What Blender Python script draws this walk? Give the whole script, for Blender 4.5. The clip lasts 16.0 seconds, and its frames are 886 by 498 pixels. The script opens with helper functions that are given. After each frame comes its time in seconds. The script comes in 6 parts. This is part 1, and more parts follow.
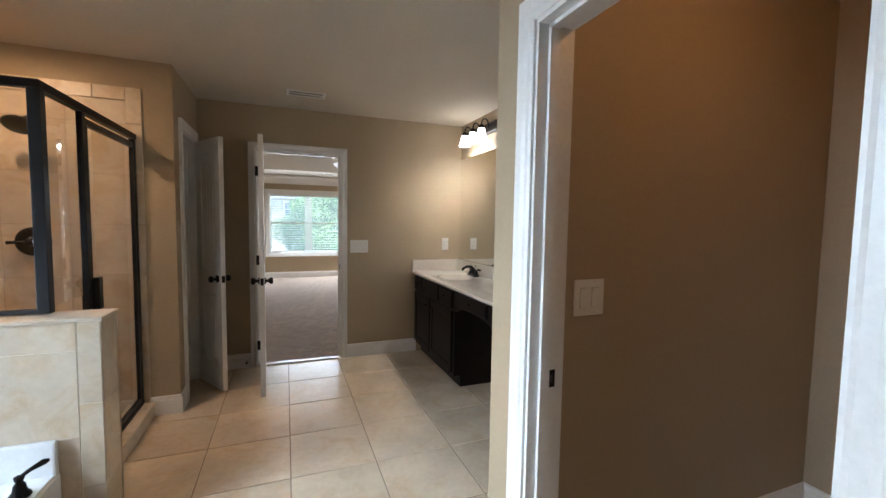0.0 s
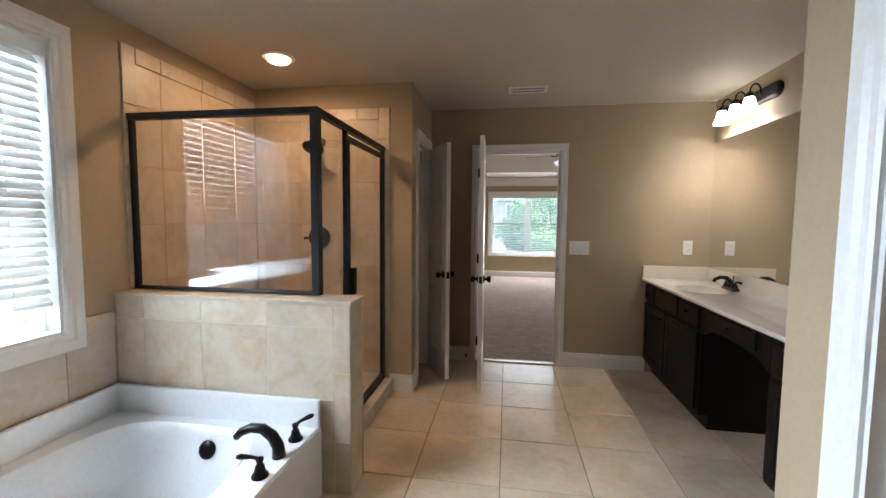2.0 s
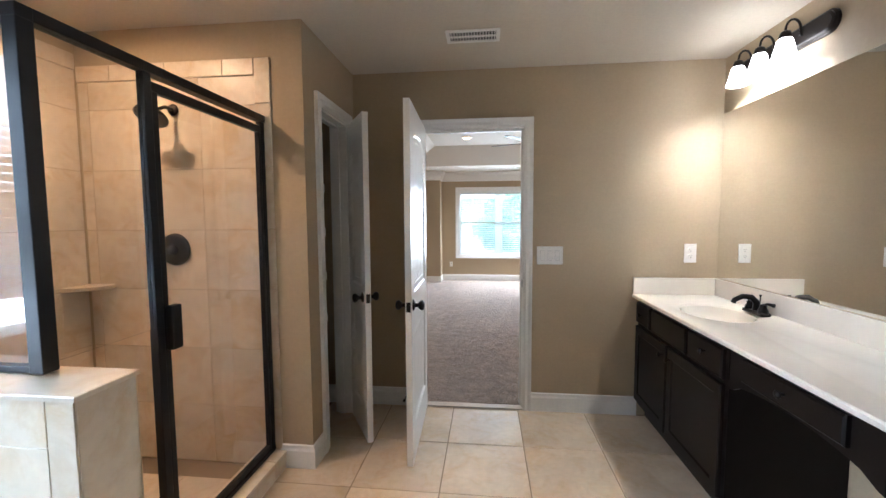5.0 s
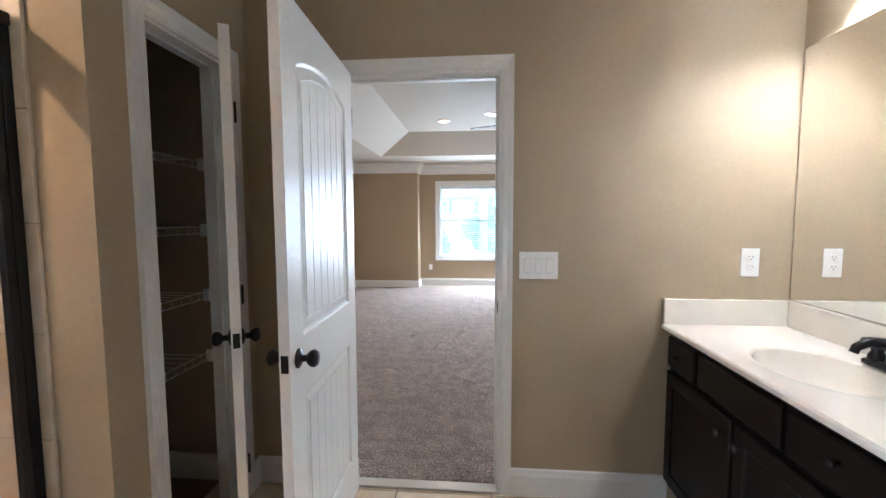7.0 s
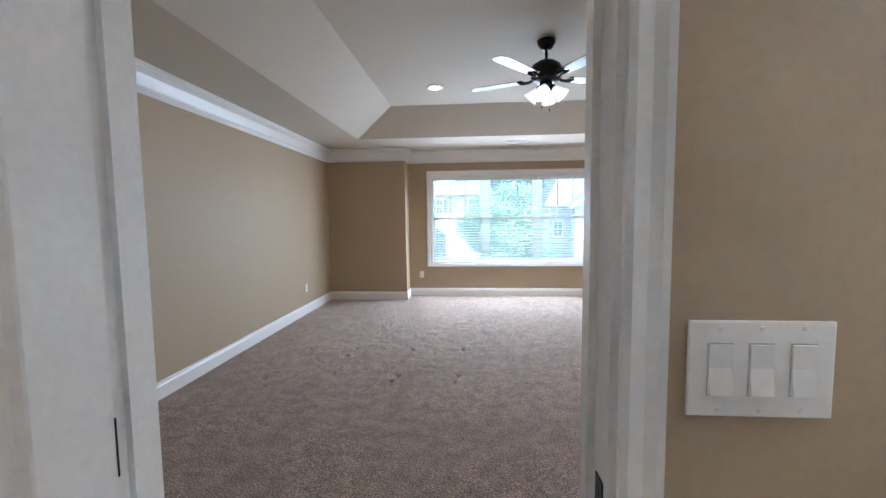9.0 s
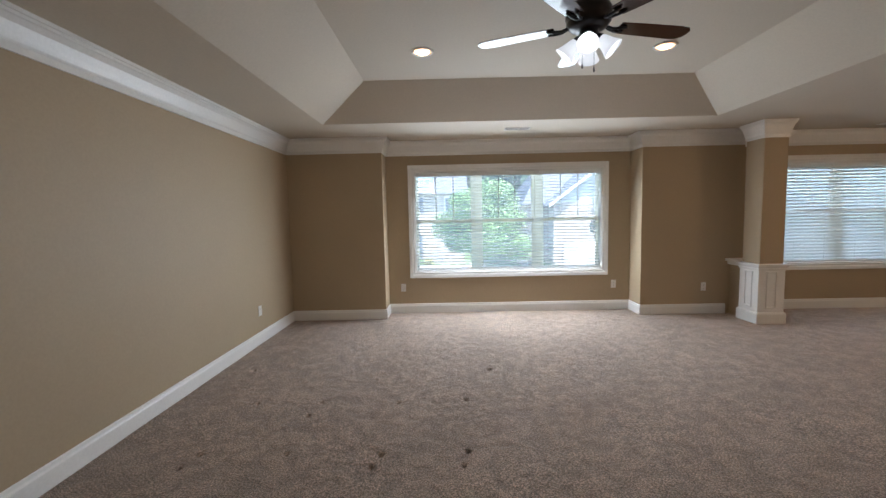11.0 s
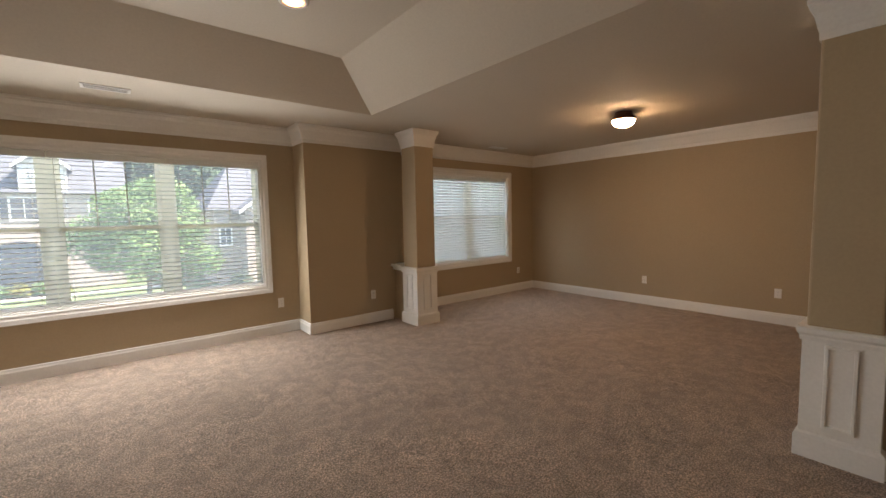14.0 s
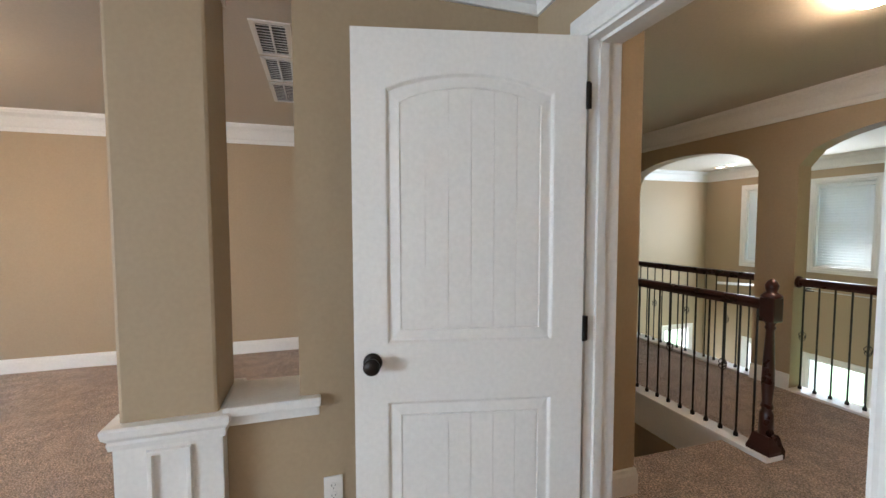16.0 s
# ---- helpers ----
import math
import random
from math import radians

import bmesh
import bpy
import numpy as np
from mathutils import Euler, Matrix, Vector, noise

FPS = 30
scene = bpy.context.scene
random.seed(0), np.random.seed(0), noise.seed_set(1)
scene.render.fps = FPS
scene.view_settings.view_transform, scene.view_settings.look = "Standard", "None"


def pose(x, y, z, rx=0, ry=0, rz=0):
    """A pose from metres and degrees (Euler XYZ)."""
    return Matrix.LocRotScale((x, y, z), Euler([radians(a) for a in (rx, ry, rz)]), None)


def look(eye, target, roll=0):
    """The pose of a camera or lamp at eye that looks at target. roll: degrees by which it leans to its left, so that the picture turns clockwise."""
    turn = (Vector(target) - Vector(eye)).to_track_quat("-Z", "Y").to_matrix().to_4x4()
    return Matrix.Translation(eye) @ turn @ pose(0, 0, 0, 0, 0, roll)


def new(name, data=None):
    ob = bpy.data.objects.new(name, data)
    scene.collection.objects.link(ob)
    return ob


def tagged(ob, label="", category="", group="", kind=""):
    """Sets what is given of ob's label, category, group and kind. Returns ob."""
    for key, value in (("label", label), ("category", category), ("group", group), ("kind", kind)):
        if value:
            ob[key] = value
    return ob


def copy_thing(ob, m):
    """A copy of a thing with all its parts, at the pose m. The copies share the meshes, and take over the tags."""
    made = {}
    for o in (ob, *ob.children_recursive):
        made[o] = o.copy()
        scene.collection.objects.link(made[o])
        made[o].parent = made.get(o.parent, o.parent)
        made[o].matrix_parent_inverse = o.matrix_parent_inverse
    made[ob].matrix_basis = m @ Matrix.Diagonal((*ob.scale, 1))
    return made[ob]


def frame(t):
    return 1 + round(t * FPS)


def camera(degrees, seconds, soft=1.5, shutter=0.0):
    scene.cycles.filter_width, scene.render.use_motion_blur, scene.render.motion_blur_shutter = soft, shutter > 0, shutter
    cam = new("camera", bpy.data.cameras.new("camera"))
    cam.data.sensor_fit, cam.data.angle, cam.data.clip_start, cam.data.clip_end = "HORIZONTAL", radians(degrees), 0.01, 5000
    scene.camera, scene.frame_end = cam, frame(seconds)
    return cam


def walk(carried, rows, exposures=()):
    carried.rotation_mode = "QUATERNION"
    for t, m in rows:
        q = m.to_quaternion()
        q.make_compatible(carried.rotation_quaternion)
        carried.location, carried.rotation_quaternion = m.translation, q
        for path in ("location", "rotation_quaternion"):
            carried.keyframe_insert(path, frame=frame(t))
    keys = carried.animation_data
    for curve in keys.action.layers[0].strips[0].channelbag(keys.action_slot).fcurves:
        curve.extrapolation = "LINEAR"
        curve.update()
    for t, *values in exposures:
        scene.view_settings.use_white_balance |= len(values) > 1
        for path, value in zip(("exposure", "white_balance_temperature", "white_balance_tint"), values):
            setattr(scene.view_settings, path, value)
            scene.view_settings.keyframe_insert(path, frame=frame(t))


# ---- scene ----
cam = camera(95.1, 16.0)
PATH = [
    (0, (0.515, 0.53, 1.42), (1.239, 2.389, 1.287), 0.9),
    (0.5, (0.552, 0.637, 1.415), (0.734, 2.624, 1.278), 0.9),
    (1, (0.553, 0.649, 1.41), (0.439, 2.641, 1.271), 0.8),
    (1.5, (0.55, 0.673, 1.398), (0.301, 2.653, 1.262), 0.6),
    (2, (0.541, 0.743, 1.403), (0.232, 2.714, 1.263), 0.5),
    (2.5, (0.523, 0.884, 1.403), (0.193, 2.851, 1.263), 0.4),
    (3, (0.535, 1.014, 1.416), (0.222, 2.984, 1.271), 0.3),
    (3.5, (0.642, 1.215, 1.425), (0.356, 3.189, 1.278), 0.2),
    (6, (0.797, 2.191, 1.401), (0.621, 4.178, 1.255), -0.0),
    (6.5, (0.845, 2.462, 1.388), (0.679, 4.45, 1.242), 0.3),
    (7, (0.934, 2.782, 1.381), (0.764, 4.769, 1.231), -0.2),
    (7.5, (0.948, 3.112, 1.367), (0.782, 5.099, 1.217), -0.4),
    (8, (0.93, 3.486, 1.354), (0.767, 5.473, 1.204), -0.4),
    (8.5, (0.913, 3.842, 1.36), (0.757, 5.83, 1.21), -0.4),
    (8.7, (0.892, 3.978, 1.356), (0.739, 5.966, 1.204), -0.5),
    (10.8, (0.615, 5.224, 1.415), (0.561, 7.216, 1.253), -1.3),
    (11, (0.622, 5.253, 1.413), (0.598, 7.247, 1.251), -1.2),
    (11.5, (0.629, 5.297, 1.407), (0.713, 7.289, 1.246), -1.3),
    (12, (0.689, 5.365, 1.397), (0.893, 7.348, 1.232), -1.3),
    (12.5, (0.815, 5.557, 1.415), (1.136, 7.523, 1.244), -1.3),
    (13, (0.967, 5.772, 1.409), (1.471, 7.7, 1.229), -1.2),
    (13.5, (1.187, 5.952, 1.423), (2.016, 7.763, 1.243), -1.1),
    (14, (1.465, 6.08, 1.38), (2.729, 7.622, 1.224), -1.1),
    (14.5, (1.792, 6.156, 1.39), (3.453, 7.259, 1.245), -1.0),
    (15, (2.146, 6.138, 1.399), (4.064, 6.69, 1.266), -0.6),
    (15.5, (2.518, 6.033, 1.398), (4.513, 6.001, 1.272), -0.3),
    (16, (2.868, 5.879, 1.392), (4.774, 5.285, 1.28), -0.1),
]
walk(cam, [(t, look(eye, target, roll)) for t, eye, target, roll in PATH],
     exposures=((0, 3.75, 5900, 9), (1.5, 3.65, 6050, 10), (3.5, 3.9, 6000, 10), (6, 4.55, 5150, 8), (7.5, 4.45, 5250, 8), (8.2, 4.2, 5250, 9), (8.7, 4.1, 5250, 9),
                (11, 3.5, 5900, 10), (12, 3.5, 6350, 10), (13, 3.2, 6800, 12), (14, 3.25, 7300, 16), (14.5, 3.75, 6500, 12), (15, 4.15, 5800, 9), (16, 4.6, 5650, 8)))

# ---- world, sun, light ----
world = bpy.data.worlds.new("sky")
scene.world = world
world.use_nodes = True
wn = world.node_tree.nodes
sky = wn.new("ShaderNodeTexSky")
sky.sky_type = "NISHITA"
sky.sun_disc = False
sky.sun_elevation, sky.sun_rotation = radians(57), radians(111)
wn["Background"].inputs[1].default_value = 0.085
world.node_tree.links.new(sky.outputs[0], wn["Background"].inputs[0])
sun = bpy.data.lights.new("sun", "SUN")
sun.energy, sun.angle, sun.color = 2.0, radians(0.5), (1.0, 0.97, 0.92)
sun_ob = new("sun", sun)
sun_ob.matrix_world = look((18, -7, 30), (0, 0, 0))



def window_light(name, x, y, z, w, h, target, watts, spread=180, color=(0.90, 0.96, 1.0)):
    """An added area lamp at a window, standing in for the skylight there."""
    d = bpy.data.lights.new(name, "AREA")
    d.shape, d.size, d.size_y, d.energy, d.color = "RECTANGLE", w, h, watts, color
    d.spread = radians(spread)
    ob = new(name, d)
    ob.matrix_world = look((x, y, z), target)
    return ob


for k, z in enumerate((0.86, 1.33, 1.80)):
    window_light("bay_daylight", 1.5, 11.08, z, 2.6, 0.42, (1.5, 7.08, z - 1.7), 2.9)
for k, z in enumerate((0.88, 1.35, 1.82)):
    window_light("sitting_daylight", 6.13, 10.92, z, 1.6, 0.42, (6.13, 6.92, z - 1.7), 0.15)
window_light("sitting_skylight", 6.13, 11.75, 2.75, 1.9, 0.8, (6.13, 10.8, 0.9), 4.8, color=(0.60, 0.81, 1.0))
window_light("bay_skylight", 1.5, 11.95, 2.75, 2.8, 0.8, (1.5, 11.0, 0.9), 5.0, color=(0.78, 0.90, 1.0))
window_light("bath_skylight", -2.35, 1.69, 2.75, 1.5, 0.8, (-1.4, 1.69, 0.9), 5.0, color=(0.78, 0.89, 1.0))
# Added lamps behind the glass; they whiten slat gaps and veil the view bluish.
window_light("sitting_backlight", 6.13, 11.3, 1.4, 1.9, 1.6, (6.13, 7.3, 1.0), 1.9, color=(0.60, 0.81, 1.0))
window_light("bay_backlight", 1.5, 11.45, 1.4, 2.8, 1.6, (1.5, 7.4, 1.0), 0.52, color=(0.62, 0.81, 1.0))
window_light("bath_daylight", -1.50, 1.69, 0.97, 1.2, 0.14, (1.6, 2.6, 0.0), 0.5, 105, (0.78, 0.89, 1.0))
# Added lamp on the room side of the nearly closed blind, aimed low.
window_light("bath_blind_light", -1.52, 1.69, 1.60, 1.25, 1.15, (1.7, 1.6, 0.2), 2.0, 82, (0.78, 0.89, 1.0))
window_light("bath_backlight", -1.80, 1.69, 1.56, 1.5, 1.6, (5, 1.69, 0.4), 3.0, color=(0.78, 0.89, 1.0))
# Added lamp before the closed blinds, standing in for their daylight.
window_light("tall_room_daylight", 7.5, -1.72, 1.4, 1.8, 1.3, (7.5, 5, 1.4), 3.5)

# ---- plan, in metres ----
CEIL = 2.48
T = 0.13
BX0, BX1 = -1.56, 2.36          # bathroom side walls
BY0, BY1 = -0.75, 4.747         # bathroom ends
RX0, RX1 = -1.545, 7.71         # bedroom and sitting room
RY0 = BY1 + T                   # bedroom near wall
RY1 = 4.965                     # the same wall by the hall door
JOG, BAY, SIT = 10.80, 11.145, 10.985


# ---- materials ----
def mat(name, color, rough=0.6, metal=0.0, var=0.06, scale=3.0, bump=0.0, bscale=200.0, spec=0.5, fine=0.04, fscale=60.0):
    m = bpy.data.materials.new(name)
    m.use_nodes = True
    n, l = m.node_tree.nodes, m.node_tree.links
    b = n["Principled BSDF"]
    b.inputs["Roughness"].default_value, b.inputs["Metallic"].default_value = rough, metal
    b.inputs["Specular IOR Level"].default_value = spec
    tc = n.new("ShaderNodeTexCoord")
    big, small = n.new("ShaderNodeTexNoise"), n.new("ShaderNodeTexNoise")
    big.inputs["Scale"].default_value, small.inputs["Scale"].default_value = scale, fscale
    big.inputs["Detail"].default_value, small.inputs["Detail"].default_value = 4, 3
    for t in (big, small):
        l.new(tc.outputs["Object"], t.inputs["Vector"])
    last = None
    for t, amount in ((big, var), (small, fine)):
        r = n.new("ShaderNodeMapRange")
        r.inputs[1].default_value, r.inputs[2].default_value = 0.25, 0.75
        r.inputs[3].default_value, r.inputs[4].default_value = 1 - amount, 1 + amount
        l.new(t.outputs["Fac"], r.inputs[0])
        x = n.new("ShaderNodeVectorMath")
        x.operation = "SCALE"
        if last is None:
            x.inputs[0].default_value = color[:3]
        else:
            l.new(last, x.inputs[0])
        l.new(r.outputs[0], x.inputs["Scale"])
        last = x.outputs[0]
    l.new(last, b.inputs["Base Color"])
    rr = n.new("ShaderNodeMapRange")
    rr.inputs[3].default_value, rr.inputs[4].default_value = rough * 0.88, min(1.0, rough * 1.12)
    l.new(big.outputs["Fac"], rr.inputs[0])
    l.new(rr.outputs[0], b.inputs["Roughness"])
    if bump:
        g = n.new("ShaderNodeTexNoise")
        g.inputs["Scale"].default_value, g.inputs["Detail"].default_value = bscale, 3
        l.new(tc.outputs["Object"], g.inputs["Vector"])
        k = n.new("ShaderNodeBump")
        k.inputs["Strength"].default_value, k.inputs["Distance"].default_value = bump, 0.002
        l.new(g.outputs["Fac"], k.inputs["Height"])
        l.new(k.outputs[0], b.inputs["Normal"])
    return m


def glow(name, color, strength):
    m = bpy.data.materials.new(name)
    m.use_nodes = True
    b = m.node_tree.nodes["Principled BSDF"]
    b.inputs["Base Color"].default_value = (0.9, 0.88, 0.84, 1)
    b.inputs["Emission Color"].default_value = (*color, 1)
    b.inputs["Emission Strength"].default_value = strength
    return m


def glass_mat(name, tint=(1, 1, 1)):
    m = bpy.data.materials.new(name)
    m.use_nodes = True
    b = m.node_tree.nodes["Principled BSDF"]
    b.inputs["Base Color"].default_value = (*tint, 1)
    b.inputs["Roughness"].default_value = 0.0
    b.inputs["IOR"].default_value = 1.5
    b.inputs["Transmission Weight"].default_value = 1.0
    return m


PAINT = mat("tan wall paint", (0.405, 0.315, 0.202), 0.62, var=0.03, scale=1.2, bump=0.12, bscale=350)
CEILING = mat("cream ceiling paint", (0.56, 0.50, 0.41), 0.8, var=0.03, scale=1.0, bump=0.2, bscale=160)
TRIM = mat("white trim paint", (0.80, 0.79, 0.76), 0.35, var=0.02, scale=2.0, bump=0.03)
BRONZE = mat("oil rubbed bronze", (0.018, 0.015, 0.014), 0.35, 0.7, var=0.2, scale=20)
BLACKFRAME = mat("black anodised frame", (0.014, 0.014, 0.016), 0.4, 0.4, var=0.2, scale=12)
ESPRESSO = mat("espresso stained wood", (0.0055, 0.0032, 0.0027), 0.38, var=0.3, scale=9, bump=0.1, bscale=90, spec=0.2)
MARBLE = mat("cultured marble", (0.69, 0.635, 0.55), 0.14, var=0.03, scale=5, fine=0.01)
TUBMAT = mat("white acrylic", (0.82, 0.83, 0.83), 0.12, var=0.01, scale=2)
PLASTIC = mat("white plastic plate", (0.80, 0.78, 0.74), 0.35, var=0.02)
# Near-black colour for the shade inside slots, holes and ducts.
SLOTSHADE = mat("dark recess shade", (0.03, 0.03, 0.03), 0.6)
GLASS = glass_mat("clear glass")
MIRROR = mat("silvered mirror", (0.9, 0.9, 0.88), 0.0, 1.0, var=0.0, fine=0.0)
BLIND = mat("white faux wood blind", (0.80, 0.79, 0.76), 0.5, var=0.02)
bn, bl = BLIND.node_tree.nodes, BLIND.node_tree.links
seep, blend = bn.new("ShaderNodeBsdfTranslucent"), bn.new("ShaderNodeMixShader")
seep.inputs[0].default_value = (0.85, 0.87, 0.88, 1)
blend.inputs[0].default_value = 0.25
bl.new(bn["Principled BSDF"].outputs[0], blend.inputs[1])
bl.new(seep.outputs[0], blend.inputs[2])
bl.new(blend.outputs[0], bn["Material Output"].inputs[0])
VINYL = mat("cream window vinyl", (0.82, 0.79, 0.72), 0.4, var=0.02)
vn, vl = VINYL.node_tree.nodes, VINYL.node_tree.links
# Strong translucency added to brighten the backlit mullions and sashes.
seep2, blend2 = vn.new("ShaderNodeBsdfTranslucent"), vn.new("ShaderNodeMixShader")
seep2.inputs[0].default_value = (0.88, 0.84, 0.76, 1)
blend2.inputs[0].default_value = 0.8
vl.new(vn["Principled BSDF"].outputs[0], blend2.inputs[1])
vl.new(seep2.outputs[0], blend2.inputs[2])
vl.new(blend2.outputs[0], vn["Material Output"].inputs[0])
GROUT = mat("brown grout", (0.25, 0.18, 0.115), 0.9, var=0.1, scale=8, bump=0.3)
WOOD = mat("dark cherry wood", (0.035, 0.010, 0.007), 0.28, var=0.3, scale=10)
IRON = mat("dark iron", (0.02, 0.017, 0.015), 0.45, 0.6, var=0.2)
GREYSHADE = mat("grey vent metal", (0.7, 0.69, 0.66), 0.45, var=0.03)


# ---- mesh helpers ----
def box(bm, x0, y0, z0, x1, y1, z1, bevel=0.0):
    v = [bm.verts.new(p) for p in ((x0, y0, z0), (x1, y0, z0), (x1, y1, z0), (x0, y1, z0), (x0, y0, z1), (x1, y0, z1), (x1, y1, z1), (x0, y1, z1))]
    f = [bm.faces.new([v[i] for i in q]) for q in ((3, 2, 1, 0), (4, 5, 6, 7), (0, 1, 5, 4), (1, 2, 6, 5), (2, 3, 7, 6), (3, 0, 4, 7))]
    if bevel:
        edges = list({e for q in f for e in q.edges})
        bmesh.ops.bevel(bm, geom=edges, offset=bevel, segments=2, affect="EDGES", profile=0.6)
    return bm


def link(name, bm, material, smooth=False):
    me = bpy.data.meshes.new(name)
    bmesh.ops.recalc_face_normals(bm, faces=bm.faces[:])
    bm.to_mesh(me)
    bm.free()
    me.materials.append(material)
    if smooth:
        for p in me.polygons:
            p.use_smooth = True
    return new(name, me)


def part(name, bm, material, parent, label="", smooth=False):
    ob = link(name, bm, material, smooth)
    ob.parent = parent
    if label:
        tagged(ob, label)
    return ob


def cube(*a, bevel=0.0):
    return box(bmesh.new(), *a, bevel=bevel)


def empty(name, m=None):
    ob = new(name)
    if m is not None:
        ob.matrix_world = m
    return ob


def structure(name, bm, material, label, category, smooth=False):
    return tagged(link(name, bm, material, smooth), label, category, kind="structure")


def wall(name, axis, at, thick, a0, a1, holes=(), z0=0.0, z1=CEIL, material=None, label="smooth tan painted wall"):
    """A wall along x (axis 'x', face at y=at) or along y, from a0 to a1, with holes (a, b, bottom, top)."""
    us = sorted({a0, a1, *[h[0] for h in holes], *[h[1] for h in holes]})
    zs = sorted({z0, z1, *[h[2] for h in holes], *[h[3] for h in holes]})
    us, zs = [u for u in us if a0 <= u <= a1], [z for z in zs if z0 <= z <= z1]

    def solid(i, j):
        if not (0 <= i < len(us) - 1 and 0 <= j < len(zs) - 1):
            return False
        u, z = (us[i] + us[i + 1]) / 2, (zs[j] + zs[j + 1]) / 2
        return not any(h[0] < u < h[1] and h[2] < z < h[3] for h in holes)

    bm = bmesh.new()

    def quad(pts):
        if axis == "x":
            pts = [(u, w, z) for u, w, z in pts]
        else:
            pts = [(w, u, z) for u, w, z in pts]
        bm.faces.new([bm.verts.new(p) for p in pts])

    w0, w1 = at, at + thick
    for i in range(len(us) - 1):
        for j in range(len(zs) - 1):
            if not solid(i, j):
                continue
            a, b, c, d = us[i], us[i + 1], zs[j], zs[j + 1]
            for w in (w0, w1):
                quad([(a, w, c), (b, w, c), (b, w, d), (a, w, d)])
            if not solid(i - 1, j):
                quad([(a, w0, c), (a, w1, c), (a, w1, d), (a, w0, d)])
            if not solid(i + 1, j):
                quad([(b, w0, c), (b, w1, c), (b, w1, d), (b, w0, d)])
            if not solid(i, j - 1):
                quad([(a, w0, c), (b, w0, c), (b, w1, c), (a, w1, c)])
            if not solid(i, j + 1):
                quad([(a, w0, d), (b, w0, d), (b, w1, d), (a, w1, d)])
    bmesh.ops.remove_doubles(bm, verts=bm.verts[:], dist=1e-5)
    return structure(name, bm, material or PAINT, label, "wall")


def sweep(bm, path, profile, closed=False):
    """Sweep a profile of (out, up) along a path in plan of (x, y, z); out points to the left of the way."""
    n, rings = len(path), []
    for i, p in enumerate(path):
        p = Vector(p)
        a = Vector(path[i - 1]) if (i or closed) else None
        b = Vector(path[(i + 1) % n]) if (i < n - 1 or closed) else None
        d0 = (p - a).normalized() if a is not None else None
        d1 = (b - p).normalized() if b is not None else None
        d0, d1 = d0 or d1, d1 or d0
        n0, n1 = Vector((-d0.y, d0.x, 0)), Vector((-d1.y, d1.x, 0))
        m = n0 + n1
        m = m / max(0.2, m.dot(n0))
        rings.append([bm.verts.new((p.x + m.x * o, p.y + m.y * o, p.z + u)) for o, u in profile])
    k = len(profile)
    for i in range(n if closed else n - 1):
        r, s = rings[i], rings[(i + 1) % n]
        for j in range(k):
            bm.faces.new((r[j], r[(j + 1) % k], s[(j + 1) % k], s[j]))
    if not closed:
        bm.faces.new(rings[0])
        bm.faces.new(rings[-1][::-1])
    return bm


def lathe(bm, profile, m=None, seg=24):
    """Turn a profile of (radius, height) round z, and lay it by m."""
    rings = []
    for r, h in profile:
        rings.append([bm.verts.new((r * math.cos(2 * math.pi * i / seg), r * math.sin(2 * math.pi * i / seg), h)) for i in range(seg)] if r > 1e-6 else [bm.verts.new((0, 0, h))])
    for a, b in zip(rings, rings[1:]):
        for i in range(seg):
            j = (i + 1) % seg
            q = [a[i % len(a)], a[j % len(a)], b[j % len(b)], b[i % len(b)]]
            q = list(dict.fromkeys(q))
            if len(q) > 2:
                bm.faces.new(q)
    for r in (rings[0], rings[-1]):
        if len(r) > 2:
            bm.faces.new(r)
    if m is not None:
        bmesh.ops.transform(bm, matrix=m, verts=[v for r in rings for v in r])
    return bm


def tube(bm, pts, radius, seg=10):
    """A round bar along points; radius is one number or one for each point."""
    pts = [Vector(p) for p in pts]
    radii = radius if isinstance(radius, (list, tuple)) else [radius] * len(pts)
    rings, up = [], None
    for i, p in enumerate(pts):
        d = (pts[min(i + 1, len(pts) - 1)] - pts[max(i - 1, 0)]).normalized()
        if up is None:
            up = Vector((0, 0, 1)) if abs(d.z) < 0.9 else Vector((1, 0, 0))
        s = d.cross(up).normalized()
        up = s.cross(d).normalized()
        rings.append([bm.verts.new(p + radii[i] * (s * math.cos(2 * math.pi * k / seg) + up * math.sin(2 * math.pi * k / seg))) for k in range(seg)])
    for a, b in zip(rings, rings[1:]):
        for k in range(seg):
            bm.faces.new((a[k], a[(k + 1) % seg], b[(k + 1) % seg], b[k]))
    bm.faces.new(rings[0][::-1])
    bm.faces.new(rings[-1])
    return bm



# ---- structure: bathroom, closets ----
wall("wall_bath_far", "x", BY1, T, BX0 - T, 2.40, [(0.246, 1.052, 0, 2.085)])
wall("wall_bedroom_near", "x", RY1, -T, 2.40, 4.44, [(3.285, 4.105, 0, 2.055)])
wall("wall_bath_left", "y", BX0, -T, BY0, BY1, [(1.02, 2.36, 0.84, 2.22)])
wall("wall_bath_right", "y", BX1, T, 1.885, BY1)
wall("wall_bath_near", "x", BY0, -T, BX0 - T, 3.08)
wall("wall_toilet_room", "y", 1.25, T, BY0, 1.885, [(0.83, 1.645, 0, 2.055)])
wall("wall_toilet_side", "x", 1.70, 0.185, 1.25 + T, 2.95)
wall("wall_shower_back", "x", 3.91, 0.12, BX0, -0.21 - 0.11)
wall("wall_linen", "y", -0.21, -0.11, 3.91, BY1, [(4.12, 4.59, 0, 2.085)])
wall("wall_bedroom_left", "y", RX0, -T, RY0, JOG + T)
wall("wall_jog_left", "x", JOG, BAY - JOG + 0.16, RX0 - T, -0.25)
wall("wall_jog_right", "x", JOG, BAY - JOG + 0.16, 3.26, 4.62)
W1 = (0.15, 2.855, 0.60, 2.06)
